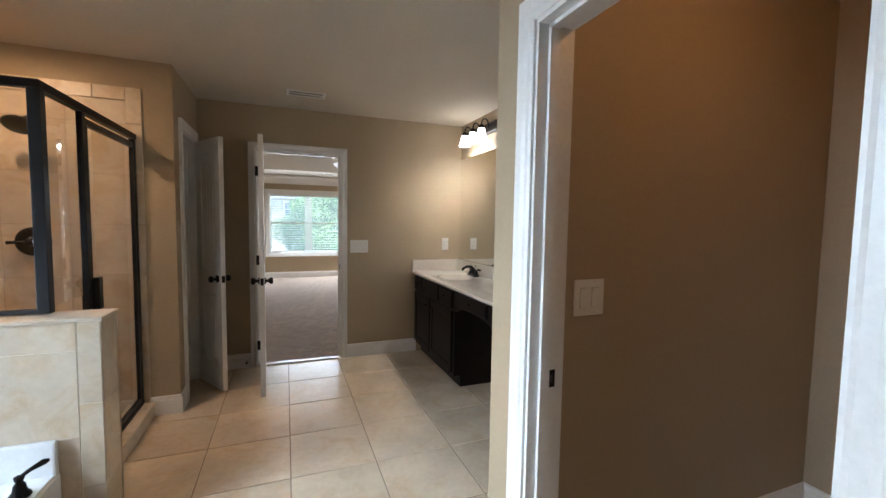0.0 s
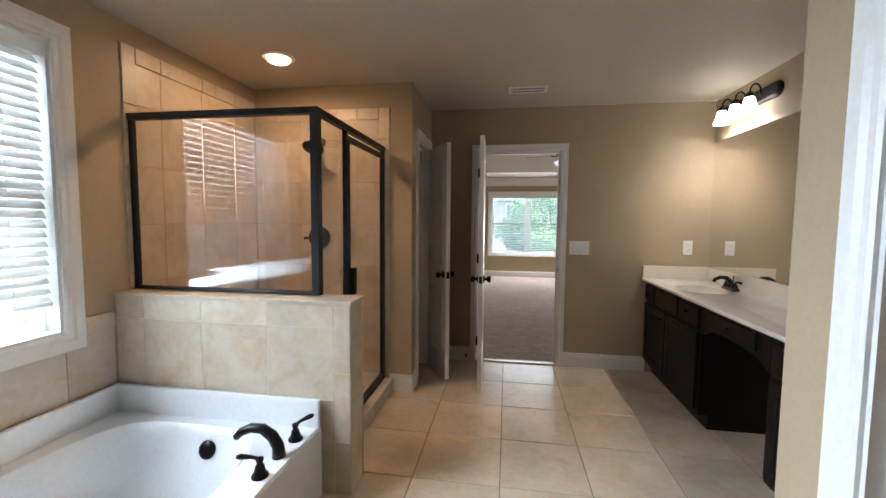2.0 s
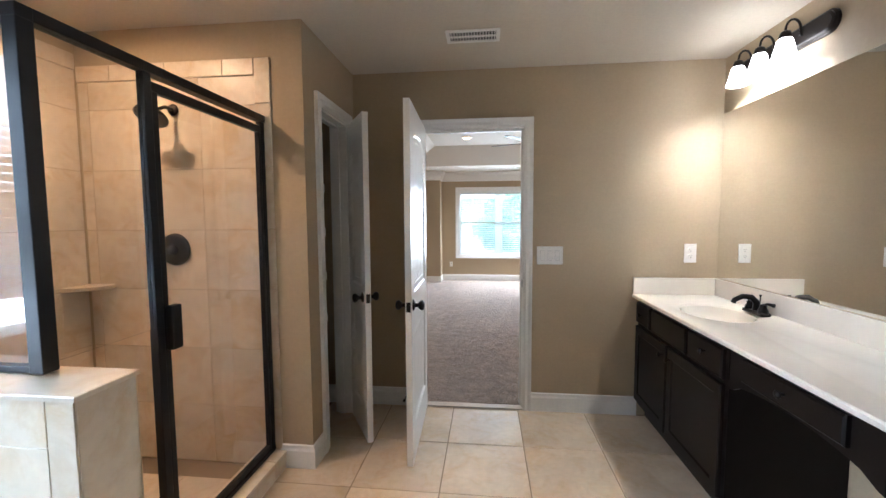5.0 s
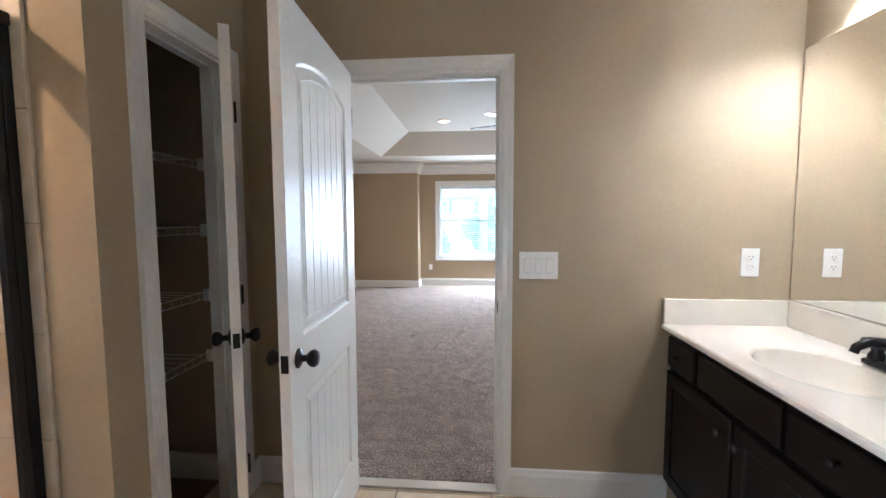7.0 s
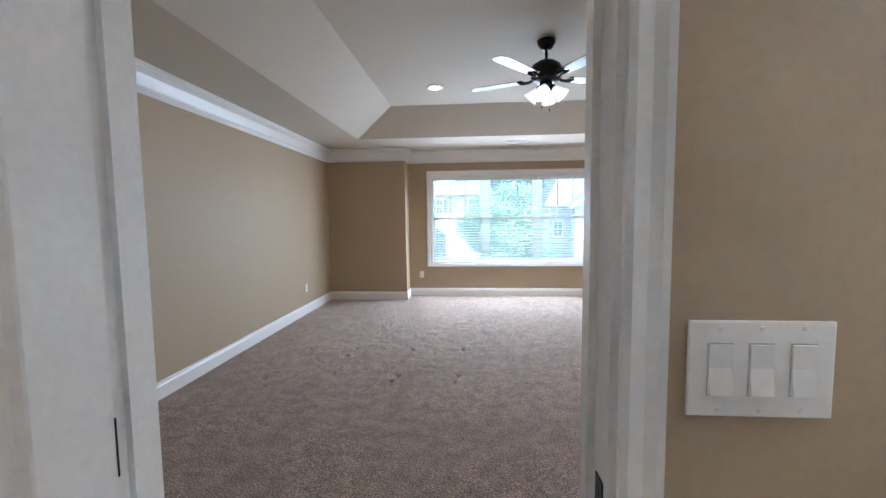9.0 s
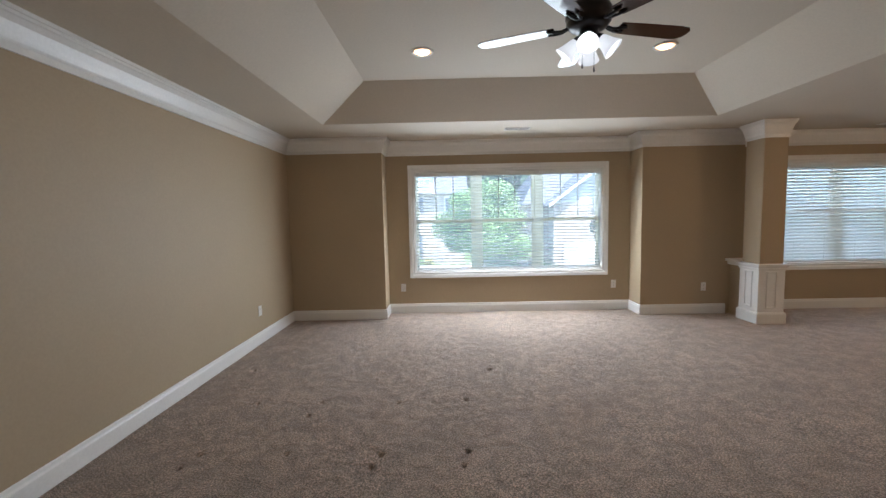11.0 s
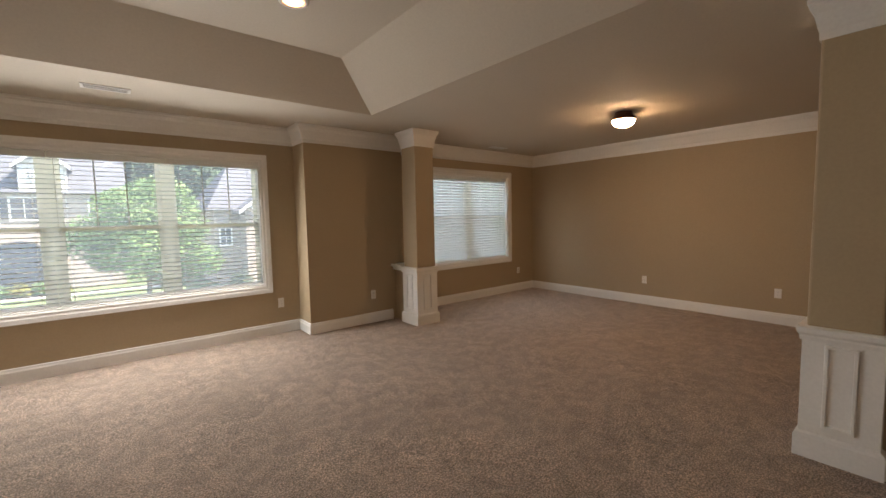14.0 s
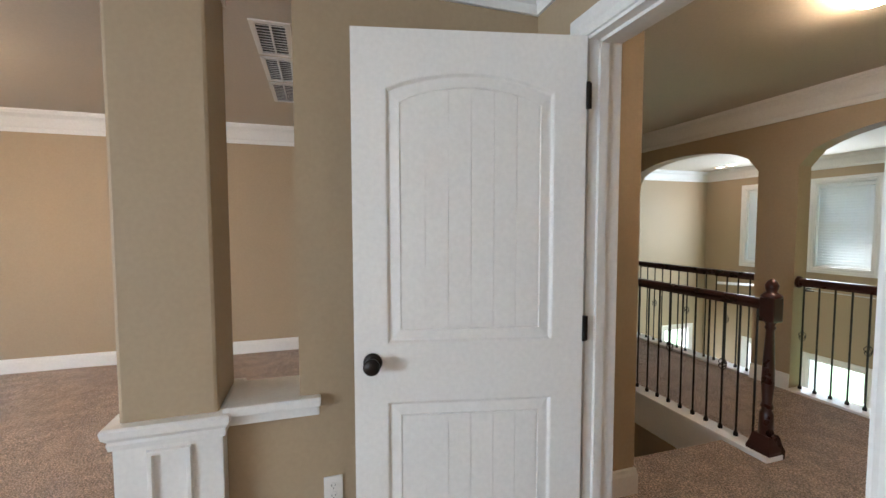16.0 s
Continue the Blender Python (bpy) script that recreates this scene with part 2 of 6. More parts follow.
W2 = (5.27, 7.0, 0.64, 2.06)
wall("wall_bay", "x", BAY, 0.16, -0.25, 3.26, [W1])
wall("wall_sitting_window", "x", SIT, 0.16, 4.62, RX1, [W2])
wall("wall_sitting_right", "y", RX1, T, 4.75, SIT + 0.16)
wall("wall_partition", "y", 4.44, T, 4.835, 5.95)
wall("wall_stub_near", "y", 4.475, T, 5.95, 6.23, z1=0.715)
wall("wall_stub_far", "y", 4.475, T, 10.46, JOG, z1=0.715)
wall("wall_sitting_near", "x", 5.0, -T, 4.44 + T, RX1)

bm = bmesh.new()
box(bm, BX0, BY0, -0.1, BX1 + 0.6, 4.80, -0.003)
structure("floor_bathroom", bm, GROUT, "brown grout bed under square beige floor tiles", "floor")
bm = cube(-1.7, BY0 - T, CEIL, 2.945, RY0 - 0.02, CEIL + 0.1)
structure("ceiling_bathroom", bm, CEILING, "flat cream painted bathroom ceiling", "ceiling")

# bedroom ceiling with a sloped tray
TO = (-0.78, 3.70, 5.50, 9.97)
TI = (-0.20, 3.14, 6.02, 9.49)
TZ = 2.80
bm = bmesh.new()
x0, x1, y0, y1 = RX0 - T, RX1 + T, RY0 - 0.02, BAY + 0.16
outer = [(x0, y0), (x1, y0), (x1, y1), (x0, y1)]
mid = [(TO[0], TO[2]), (TO[1], TO[2]), (TO[1], TO[3]), (TO[0], TO[3])]
inn = [(TI[0], TI[2]), (TI[1], TI[2]), (TI[1], TI[3]), (TI[0], TI[3])]
rings = [[bm.verts.new((x, y, z)) for x, y in r] for r, z in ((outer, CEIL), (mid, CEIL), (inn, TZ))]
for a, b in zip(rings, rings[1:]):
    for i in range(4):
        bm.faces.new((a[i], a[(i + 1) % 4], b[(i + 1) % 4], b[i]))
bm.faces.new(rings[2])
top = [bm.verts.new((x, y, 3.0)) for x, y in outer]
bm.faces.new(top)
for i in range(4):
    bm.faces.new((rings[0][i], rings[0][(i + 1) % 4], top[(i + 1) % 4], top[i]))
structure("ceiling_bedroom", bm, CEILING, "cream bedroom ceiling with a sloped tray recess", "ceiling")


def carpet_mat():
    m = mat("taupe carpet", (0.415, 0.314, 0.243), 0.95, var=0.10, scale=1.6, bump=1.0, bscale=230, spec=0.1, fine=0.75, fscale=150)
    n, l = m.node_tree.nodes, m.node_tree.links
    b = n["Principled BSDF"]
    b.inputs["Sheen Weight"].default_value = 0.3
    k = [x for x in n if x.type == "BUMP"][0]
    k.inputs["Distance"].default_value = 0.012
    tc = [x for x in n if x.type == "TEX_COORD"][0]
    big = n.new("ShaderNodeTexNoise")
    big.inputs["Scale"].default_value, big.inputs["Detail"].default_value, big.inputs["Distortion"].default_value = 9, 5, 0.6
    l.new(tc.outputs["Object"], big.inputs["Vector"])
    k2 = n.new("ShaderNodeBump")
    k2.inputs["Strength"].default_value, k2.inputs["Distance"].default_value = 0.7, 0.03
    l.new(big.outputs["Fac"], k2.inputs["Height"])
    l.new(k.outputs[0], k2.inputs["Normal"])
    l.new(k2.outputs[0], b.inputs["Normal"])
    r = n.new("ShaderNodeMapRange")
    r.inputs[1].default_value, r.inputs[2].default_value, r.inputs[3].default_value, r.inputs[4].default_value = 0.42, 0.58, 0.87, 1.12
    l.new(big.outputs["Fac"], r.inputs[0])
    src = b.inputs["Base Color"].links[0].from_socket
    x = n.new("ShaderNodeVectorMath")
    x.operation = "SCALE"
    l.new(src, x.inputs[0])
    l.new(r.outputs[0], x.inputs["Scale"])
    l.new(x.outputs[0], b.inputs["Base Color"])
    tuft, tr, tx = n.new("ShaderNodeTexNoise"), n.new("ShaderNodeMapRange"), n.new("ShaderNodeVectorMath")
    tuft.inputs["Scale"].default_value, tuft.inputs["Detail"].default_value = 98, 2
    l.new(tc.outputs["Object"], tuft.inputs["Vector"])
    tr.inputs[1].default_value, tr.inputs[2].default_value, tr.inputs[3].default_value, tr.inputs[4].default_value = 0.42, 0.58, 0.54, 1.36
    l.new(tuft.outputs["Fac"], tr.inputs[0])
    tx.operation = "SCALE"
    l.new(x.outputs[0], tx.inputs[0])
    l.new(tr.outputs[0], tx.inputs["Scale"])
    l.new(tx.outputs[0], b.inputs["Base Color"])
    return m


CARPET = carpet_mat()
DENTS = [(0.98, 8.89), (-1.23, 8.95), (-0.87, 8.26), (-0.37, 8.27), (-0.41, 8.06), (-0.91, 7.59), (-0.38, 7.59), (0.2, 7.57), (0.16, 7.45), (0.72, 7.59), (0.69, 7.45), (0.74, 8.28), (0.22, 8.25), (-0.95, 7.46)]


def carpet(name, x0, x1, y0, y1, step, label, dents=()):
    """A pile floor with a gently uneven top and furniture dents."""
    def spread(a, b, values):
        cuts = [a, b] if not values else [a, min(values) - 0.08, max(values) + 0.08, b]
        fine = [step] if not values else [step, 0.008, step]
        runs = [np.linspace(p, q, max(1, round((q - p) / s)) + 1)[:-1] for p, q, s in zip(cuts, cuts[1:], fine)]
        return np.concatenate(runs + [[b]])

    xs, ys = spread(x0, x1, [d[0] for d in dents]), spread(y0, y1, [d[1] for d in dents])
    nx, ny = len(xs) - 1, len(ys) - 1
    X, Y = np.meshgrid(xs, ys)
    Z = 0.003 * np.sin(3.1 * X + 1.7 * np.sin(2.3 * Y)) * np.sin(2.7 * Y + 1.3 * np.sin(1.9 * X))
    for a, b in dents:
        d2 = ((X - a) ** 2 + ((Y - b) * 0.8) ** 2) / 0.0135 ** 2
        Z -= 0.05 * np.exp(-d2)
    verts = np.stack([X, Y, Z], -1).reshape(-1, 3)
    i = np.arange((nx + 1) * (ny + 1)).reshape(ny + 1, nx + 1)
    quads = np.stack([i[:-1, :-1], i[:-1, 1:], i[1:, 1:], i[1:, :-1]], -1).reshape(-1, 4)
    n = len(verts)
    rim = np.concatenate([i[0], i[1:, -1], i[-1, -2::-1], i[-2:0:-1, 0]])
    low = verts[rim].copy()
    low[:, 2] = -0.1
    k = np.arange(len(rim))
    side = np.stack([rim, n + k, n + (k + 1) % len(rim), np.roll(rim, -1)], -1)
    me = bpy.data.meshes.new(name)
    me.from_pydata(np.concatenate([verts, low]).tolist(), [], quads.tolist() + side.tolist() + [(n + k).tolist()[::-1]])
    me.materials.append(CARPET)
    for p in me.polygons:
        p.use_smooth = True
    return tagged(new(name, me), label, "carpet", kind="structure")


carpet("floor_bedroom", RX0, RX1, 4.80, BAY, 0.04, "taupe cut-pile carpet with furniture dents", DENTS)

# ---- trim ----
BASE = [(0, 0), (0.016, 0), (0.016, 0.105), (0.011, 0.118), (0.009, 0.135), (0, 0.14)]
CROWN = [(0, 0), (0, -0.200), (0.012, -0.200), (0.014, -0.162), (0.018, -0.157), (0.024, -0.147), (0.034, -0.115), (0.05, -0.07), (0.072, -0.045), (0.08, -0.04), (0.082, -0.025), (0.09, -0.022), (0.09, 0)]


def baseboard(name, pts, label="white moulded baseboard along the wall foot"):
    bm = sweep(bmesh.new(), [(x, y, -0.004) for x, y in pts], BASE)
    return structure(name, bm, TRIM, label, "baseboard")


def crown(name, pts):
    bm = sweep(bmesh.new(), [(x, y, CEIL - 0.001) for x, y in pts], CROWN)
    return structure(name, bm, TRIM, "white stepped crown moulding under the ceiling", "crown moulding")


def casing(name, axis, at, out, a0, a1, z1, z0=None, width=0.075, side="both"):
    """A mitred moulded door or window casing on a wall face; out is +1 or -1 along the wall's normal."""
    prof = [(0, 0), (0.012, 0), (0.016, 0.010), (0.014, 0.030), (0.020, 0.045), (0.022, width), (0, width)]
    loop = [(a0, z0 if z0 is not None else 0), (a0, z1), (a1, z1), (a1, z0 if z0 is not None else 0)]
    bm = bmesh.new()
    closed = z0 is not None
    rings = []
    cx, cz = (a0 + a1) / 2, ((z0 or 0) + z1) / 2
    for i, (a, z) in enumerate(loop):
        sa = -1 if a < cx else 1
        sz = (1 if z > cz else -1) if (closed or i in (1, 2)) else 0
        ring = []
        for o, w in prof:
            u, v, d = a + sa * w, z + sz * w, at + out * o
            ring.append(bm.verts.new((u, d, v) if axis == "x" else (d, u, v)))
        rings.append(ring)
    k = len(prof)
    for i in range(4 if closed else 3):
        r, s = rings[i], rings[(i + 1) % 4]
        for j in range(k):
            bm.faces.new((r[j], r[(j + 1) % k], s[(j + 1) % k], s[j]))
    if not closed:
        bm.faces.new(rings[0])
        bm.faces.new(rings[3][::-1])
    return bm


def door_frame(name, axis, at, thick, a0, a1, z1, label, width=0.075):
    """Jamb lining with a stop, and a casing on both faces."""
    ob = empty(name)
    tagged(ob, label, "door frame", kind="structure")
    lo, hi = min(at, at + thick), max(at, at + thick)
    for nm, (b0, b1, c0, c1) in (("jamb", (a0, a0 + 0.018, 0, z1)), ("jamb", (a1 - 0.018, a1, 0, z1)), ("head", (a0 + 0.018, a1 - 0.018, z1 - 0.018, z1))):
        m = (lo + hi) / 2
        bm = bmesh.new()
        if axis == "x":
            box(bm, b0, lo - 0.002, c0, b1, hi + 0.002, c1)
        else:
            box(bm, lo - 0.002, b0, c0, hi + 0.002, b1, c1)
        part(nm, bm, TRIM, ob)
        s = 0.012
        bm = bmesh.new()
        if nm == "head":
            p = (b0, b1, c0 - s, c0)
        elif b0 == a0:
            p = (b1, b1 + s, 0, z1 - 0.018)
        else:
            p = (b0 - s, b0, 0, z1 - 0.018)
        if axis == "x":
            box(bm, p[0], m - 0.005, p[2], p[1], m + 0.03, p[3])
        else:
            box(bm, m - 0.03, p[0], p[2], m + 0.005, p[1], p[3])
        part("stop", bm, TRIM, ob)
    part("casing", casing("c", axis, lo, -1, a0 + 0.006, a1 - 0.006, z1 - 0.006, width=width), TRIM, ob)
    part("casing", casing("c", axis, hi, 1, a0 + 0.006, a1 - 0.006, z1 - 0.006, width=width), TRIM, ob)
    return ob


door_frame("door_frame_1", "x", BY1, T, 0.246, 1.052, 2.085, "white painted door casing and jamb to the bedroom", 0.055)
door_frame("door_frame_2", "y", -0.21, -0.11, 4.12, 4.59, 2.085, "white painted casing round the linen closet")
door_frame("door_frame_3", "y", 1.25, T, 0.83, 1.645, 2.055, "white painted casing round the toilet room doorway")
door_frame("door_frame_4", "x", RY1, -T, 3.285, 4.105, 2.055, "white painted casing round the hall doorway")

baseboard("baseboard_1", [(1.847, BY1), (1.102, BY1)])
baseboard("baseboard_2", [(0.196, BY1), (-0.21, BY1), (-0.21, 4.66)])
baseboard("baseboard_3", [(-0.21, 4.05), (-0.21, 3.91), (-0.40, 3.91)])
baseboard("baseboard_4", [(2.95, BY0), (2.95, 1.70), (1.46, 1.70)])
baseboard("baseboard_5", [(1.102, RY0), (2.40, RY0), (2.40, RY1), (3.21, RY1)])
baseboard("baseboard_6", [(4.185, RY1), (4.44, RY1), (4.44, 6.24)])
baseboard("baseboard_7", [(4.42, JOG), (3.26, JOG), (3.26, BAY), (-0.25, BAY), (-0.25, JOG), (RX0, JOG), (RX0, RY0), (0.196, RY0)])
baseboard("baseboard_8", [(4.57, 5.0), (RX1, 5.0), (RX1, SIT), (4.62, SIT), (4.62, 10.5)])
baseboard("baseboard_9", [(4.57, 6.23), (4.57, 5.0)])

crown("trim_crown_1", [(4.44 + T, 5.95), (4.44, 5.95), (4.44, RY1), (2.40, RY1), (2.40, RY0), (RX0, RY0), (RX0, JOG), (-0.25, JOG), (-0.25, BAY), (3.26, BAY), (3.26, JOG), (4.62, JOG)][::-1])
crown("trim_crown_2", [(4.57, 5.95), (4.57, 5.0), (RX1, 5.0), (RX1, SIT), (4.62, SIT), (4.62, JOG)])


# ---- columns between the rooms ----
def column(name, cx, cy, label):
    ob = empty(name, pose(cx, cy, 0))
    h = 0.147
    part("shaft", cube(-h, -h, 0.70, h, h, CEIL - 0.002, bevel=0.012), PAINT, ob, "tan painted square shaft")
    p = 0.162
    part("pedestal", cube(-p, -p, 0.0, p, p, 0.72, bevel=0.004), TRIM, ob)
    sq = [(-p, -p, 0), (p, -p, 0), (p, p, 0), (-p, p, 0)]
    foot = [(0, 0), (0.018, 0), (0.018, 0.12), (0.012, 0.135), (0, 0.145)]
    part("plinth", sweep(bmesh.new(), [(x, y, z) for x, y, z in sq][::-1], foot, closed=True), TRIM, ob)
    cap = [(0, 0), (0.008, 0), (0.012, 0.02), (0.010, 0.03), (0.022, 0.045), (0.026, 0.07), (0.020, 0.078), (-0.02, 0.08), (-0.02, 0)]
    part("cap_moulding", sweep(bmesh.new(), [(x, y, 0.665) for x, y, z in sq][::-1], cap, closed=True), TRIM, ob)
    sh = [(-h, -h, CEIL - 0.003), (h, -h, CEIL - 0.003), (h, h, CEIL - 0.003), (-h, h, CEIL - 0.003)][::-1]
    part("capital", sweep(bmesh.new(), sh, [(o * 0.62, u * 1.04) for o, u in CROWN], closed=True), TRIM, ob)
    for k in range(4):
        bm = bmesh.new()
        fr = [(0, 0), (0.012, 0.004), (0.012, 0.016), (0.004, 0.02), (0, 0.02)]
        a, b, z0, z1 = -0.047, 0.047, 0.21, 0.63
        rings = []
        for u, z, su, sz in ((a, z0, -1, -1), (a, z1, -1, 1), (b, z1, 1, 1), (b, z0, 1, -1)):
            rings.append([bm.verts.new((u + su * w, -p - o, z + sz * w)) for o, w in fr])
        for i in range(4):
            r, s = rings[i], rings[(i + 1) % 4]
            for j in range(len(fr)):
                bm.faces.new((r[j], r[(j + 1) % len(fr)], s[(j + 1) % len(fr)], s[j]))
        bmesh.ops.transform(bm, matrix=pose(0, 0, 0, 0, 0, 90 * k), verts=bm.verts[:])
        part("panel_moulding", bm, TRIM, ob)
    tagged(ob, label, "column", "square columns")
    return ob


near_col = column("column", 4.573, 6.366, "square tan column on a white panelled pedestal")
copy_thing(near_col, pose(4.592, 10.387, 0))


def sill_cap(name, y0, y1, nose0, nose1):
    ob = empty(name)
    part("board", cube(4.405, y0, 0.725, 4.475 + T + 0.07, y1, 0.76, bevel=0.006), TRIM, ob)
    part("apron", cube(4.435, y0 + 0.005, 0.68, 4.4745, y1 - nose1, 0.725, bevel=0.008), TRIM, ob)
    tagged(ob, "white painted ledge cap on the low wall", "ledge")
    return ob


sill_cap("ledge", 5.875, 6.203, 0, 0.0)
sill_cap("ledge", 10.55, JOG, 0, 0.0)

# ---- doors ----
def loop_pts(x0, x1, z0, z1, arch, d, n=13):
    """A panel outline, inset by d, with an arched top."""
    pts = [(x0 + d, z0 + d), (x1 - d, z0 + d)]
    for i in range(n):
        f = i / (n - 1)
        pts.append((x1 - d + (x0 - x1 + 2 * d) * f, z1 - d + arch * math.sin(math.pi * f) ** 0.8))
    return pts


def panel_door(name, w, h, label, arch=0.055, planks=6, knob_z=0.92, pin=1, reach=0.004):
    """A two-panel moulded door: hinge edge at the origin, width along x, thickness about y."""
    ob = empty(name)
    t = 0.0175
    st = min(0.11, w * 0.19)
    panels = [(st, w - st, 0.20, 0.78, 0.0), (st, w - st, 0.98, h - 0.19, arch)]
    bm = bmesh.new()
    for s in (-1, 1):
        def poly(pts, y):
            vs = [bm.verts.new((x, s * y, z)) for x, z in pts]
            bm.faces.new(vs)
        poly([(0, 0), (st, 0), (st, h), (0, h)], t)
        poly([(w - st, 0), (w, 0), (w, h), (w - st, h)], t)
        poly([(st, 0), (w - st, 0), (w - st, panels[0][2]), (st, panels[0][2])], t)
        top0 = loop_pts(*panels[0], 0)[2:]
        poly([(st, panels[1][2])] + top0[::-1] + [(w - st, panels[1][2])], t)
        top1 = loop_pts(*panels[1], 0)[2:]
        poly(top1[::-1] + [(w - st, h), (st, h)], t)
        for p in panels:
            loops = [(loop_pts(*p, d), y) for d, y in ((0, t), (0.004, t - 0.0015), (0.011, t - 0.0095), (0.016, t - 0.0098), (0.046, t - 0.0045), (0.050, t - 0.0085))]
            rings = [[bm.verts.new((x, s * y, z)) for x, z in l] for l, y in loops]
            for a, b in zip(rings, rings[1:]):
                for i in range(len(a)):
                    bm.faces.new((a[i], a[(i + 1) % len(a)], b[(i + 1) % len(a)], b[i]))
            bm.faces.new(rings[-1])
            d, g = 0.052, 0.0015
            ax, bx = p[0] + d, p[1] - d
            for k in range(planks):
                u0, u1 = ax + (bx - ax) * k / planks + g, ax + (bx - ax) * (k + 1) / planks - g
                tops = [(u, p[3] - d + p[4] * math.sin(math.pi * (u - p[0]) / (p[1] - p[0])) ** 0.8) for u in (u1, (u0 + u1) / 2, u0)]
                front = [(u0, p[2] + d), (u1, p[2] + d)] + tops
                f = [bm.verts.new((x, s * (t - 0.0055), z)) for x, z in front]
                b = [bm.verts.new((x, s * (t - 0.0084), z)) for x, z in front]
                bm.faces.new(f)
                for i in range(len(f)):
                    bm.faces.new((f[i], f[(i + 1) % len(f)], b[(i + 1) % len(f)], b[i]))
    for pts in (((0, 0), (0, h)), ((w, 0), (w, h)), ((0, 0), (w, 0)), ((0, h), (w, h))):
        (xa, za), (xb, zb) = pts
        bm.faces.new([bm.verts.new(q) for q in ((xa, -t, za), (xb, -t, zb), (xb, t, zb), (xa, t, za))])
    bmesh.ops.remove_doubles(bm, verts=bm.verts[:], dist=1e-5)
    part("slab", bm, TRIM, ob)
    for s in (-1, 1):
        bm = bmesh.new()
        m = pose(w - 0.062, s * t, knob_z, -90 * s, 0, 0)
        lathe(bm, [(0.032, 0), (0.032, 0.004), (0.024, 0.009), (0.012, 0.012), (0.011, 0.028), (0.020, 0.034), (0.0275, 0.045), (0.028, 0.054), (0.022, 0.063), (0.0, 0.066)], m)
        part("door_knob", bm, BRONZE, ob, "dark bronze round knob", smooth=True)
    part("latch_plate", cube(w - 0.001, -0.012, knob_z - 0.028, w + 0.0015, 0.012, knob_z + 0.028), BRONZE, ob, "bronze latch plate in the door edge")
    for z in (0.2, 1.02, h - 0.2):
        bm = bmesh.new()
        tube(bm, [(-0.004, pin * (t + reach), z - 0.045), (-0.004, pin * (t + reach), z + 0.045)], 0.007, 8)
        if reach > 0.01:
            box(bm, -0.0015, min(pin * t, pin * (t + reach)), z - 0.044, 0.0, max(pin * t, pin * (t + reach)), z + 0.044)
        box(bm, -0.0015, -t + 0.004, z - 0.044, 0.0, t + 0.002, z + 0.044)
        box(bm, -0.018, min(pin * t, pin * (t + 0.0015)), z - 0.044, -0.004, max(pin * t, pin * (t + 0.0015)), z + 0.044)
        part("hinge", bm, BRONZE, ob, "black door hinge")
    return tagged(ob, label, "door")


def set_door(ob, x, y, angle, mirror=False):
    ob.matrix_world = pose(x, y, 0.012, 0, 0, angle) @ Matrix.Diagonal((1, -1 if mirror else 1, 1, 1))
    return ob


d1 = panel_door("bathroom_door", 0.762, 2.055, "white arched two-panel door standing open on the bathroom tile", pin=-1, reach=0.034)
set_door(d1, 0.314, 4.718, math.degrees(math.atan2(3.935 - 4.718, 0.343 - 0.314)))
d2 = panel_door("closet_door", 0.43, 2.05, "narrow white panelled linen closet door, half open", planks=3)
set_door(d2, -0.175, 4.548, math.degrees(math.atan2(4.175 - 4.548, 0.050 + 0.175)))
d3 = panel_door("entry_door", 0.795, 2.025, "white arched two-panel door open to the bedroom")
set_door(d3, 4.088, 4.985, math.degrees(math.atan2(5.79 - 4.985, 4.262 - 4.088)))

for nm, (x, y, z), turn in (("strike_plate", (1.0335, BY1 + 0.03, 0.945), 0), ("strike_plate", (1.335, 1.6285, 0.905), 90)):
    ob = tagged(empty(nm, pose(x, y, z, 0, 0, turn)), "bronze strike plate let into the white jamb", "strike plate")
    bm = cube(-0.002, -0.016, -0.03, 0.0005, 0.016, 0.03, bevel=0.001)
    part("plate", bm, BRONZE, ob)
    # Flat dark block painted as the shade of the latch hole.
    part("hole", cube(-0.0032, -0.006, -0.014, -0.0015, 0.008, 0.014), SLOTSHADE, ob)


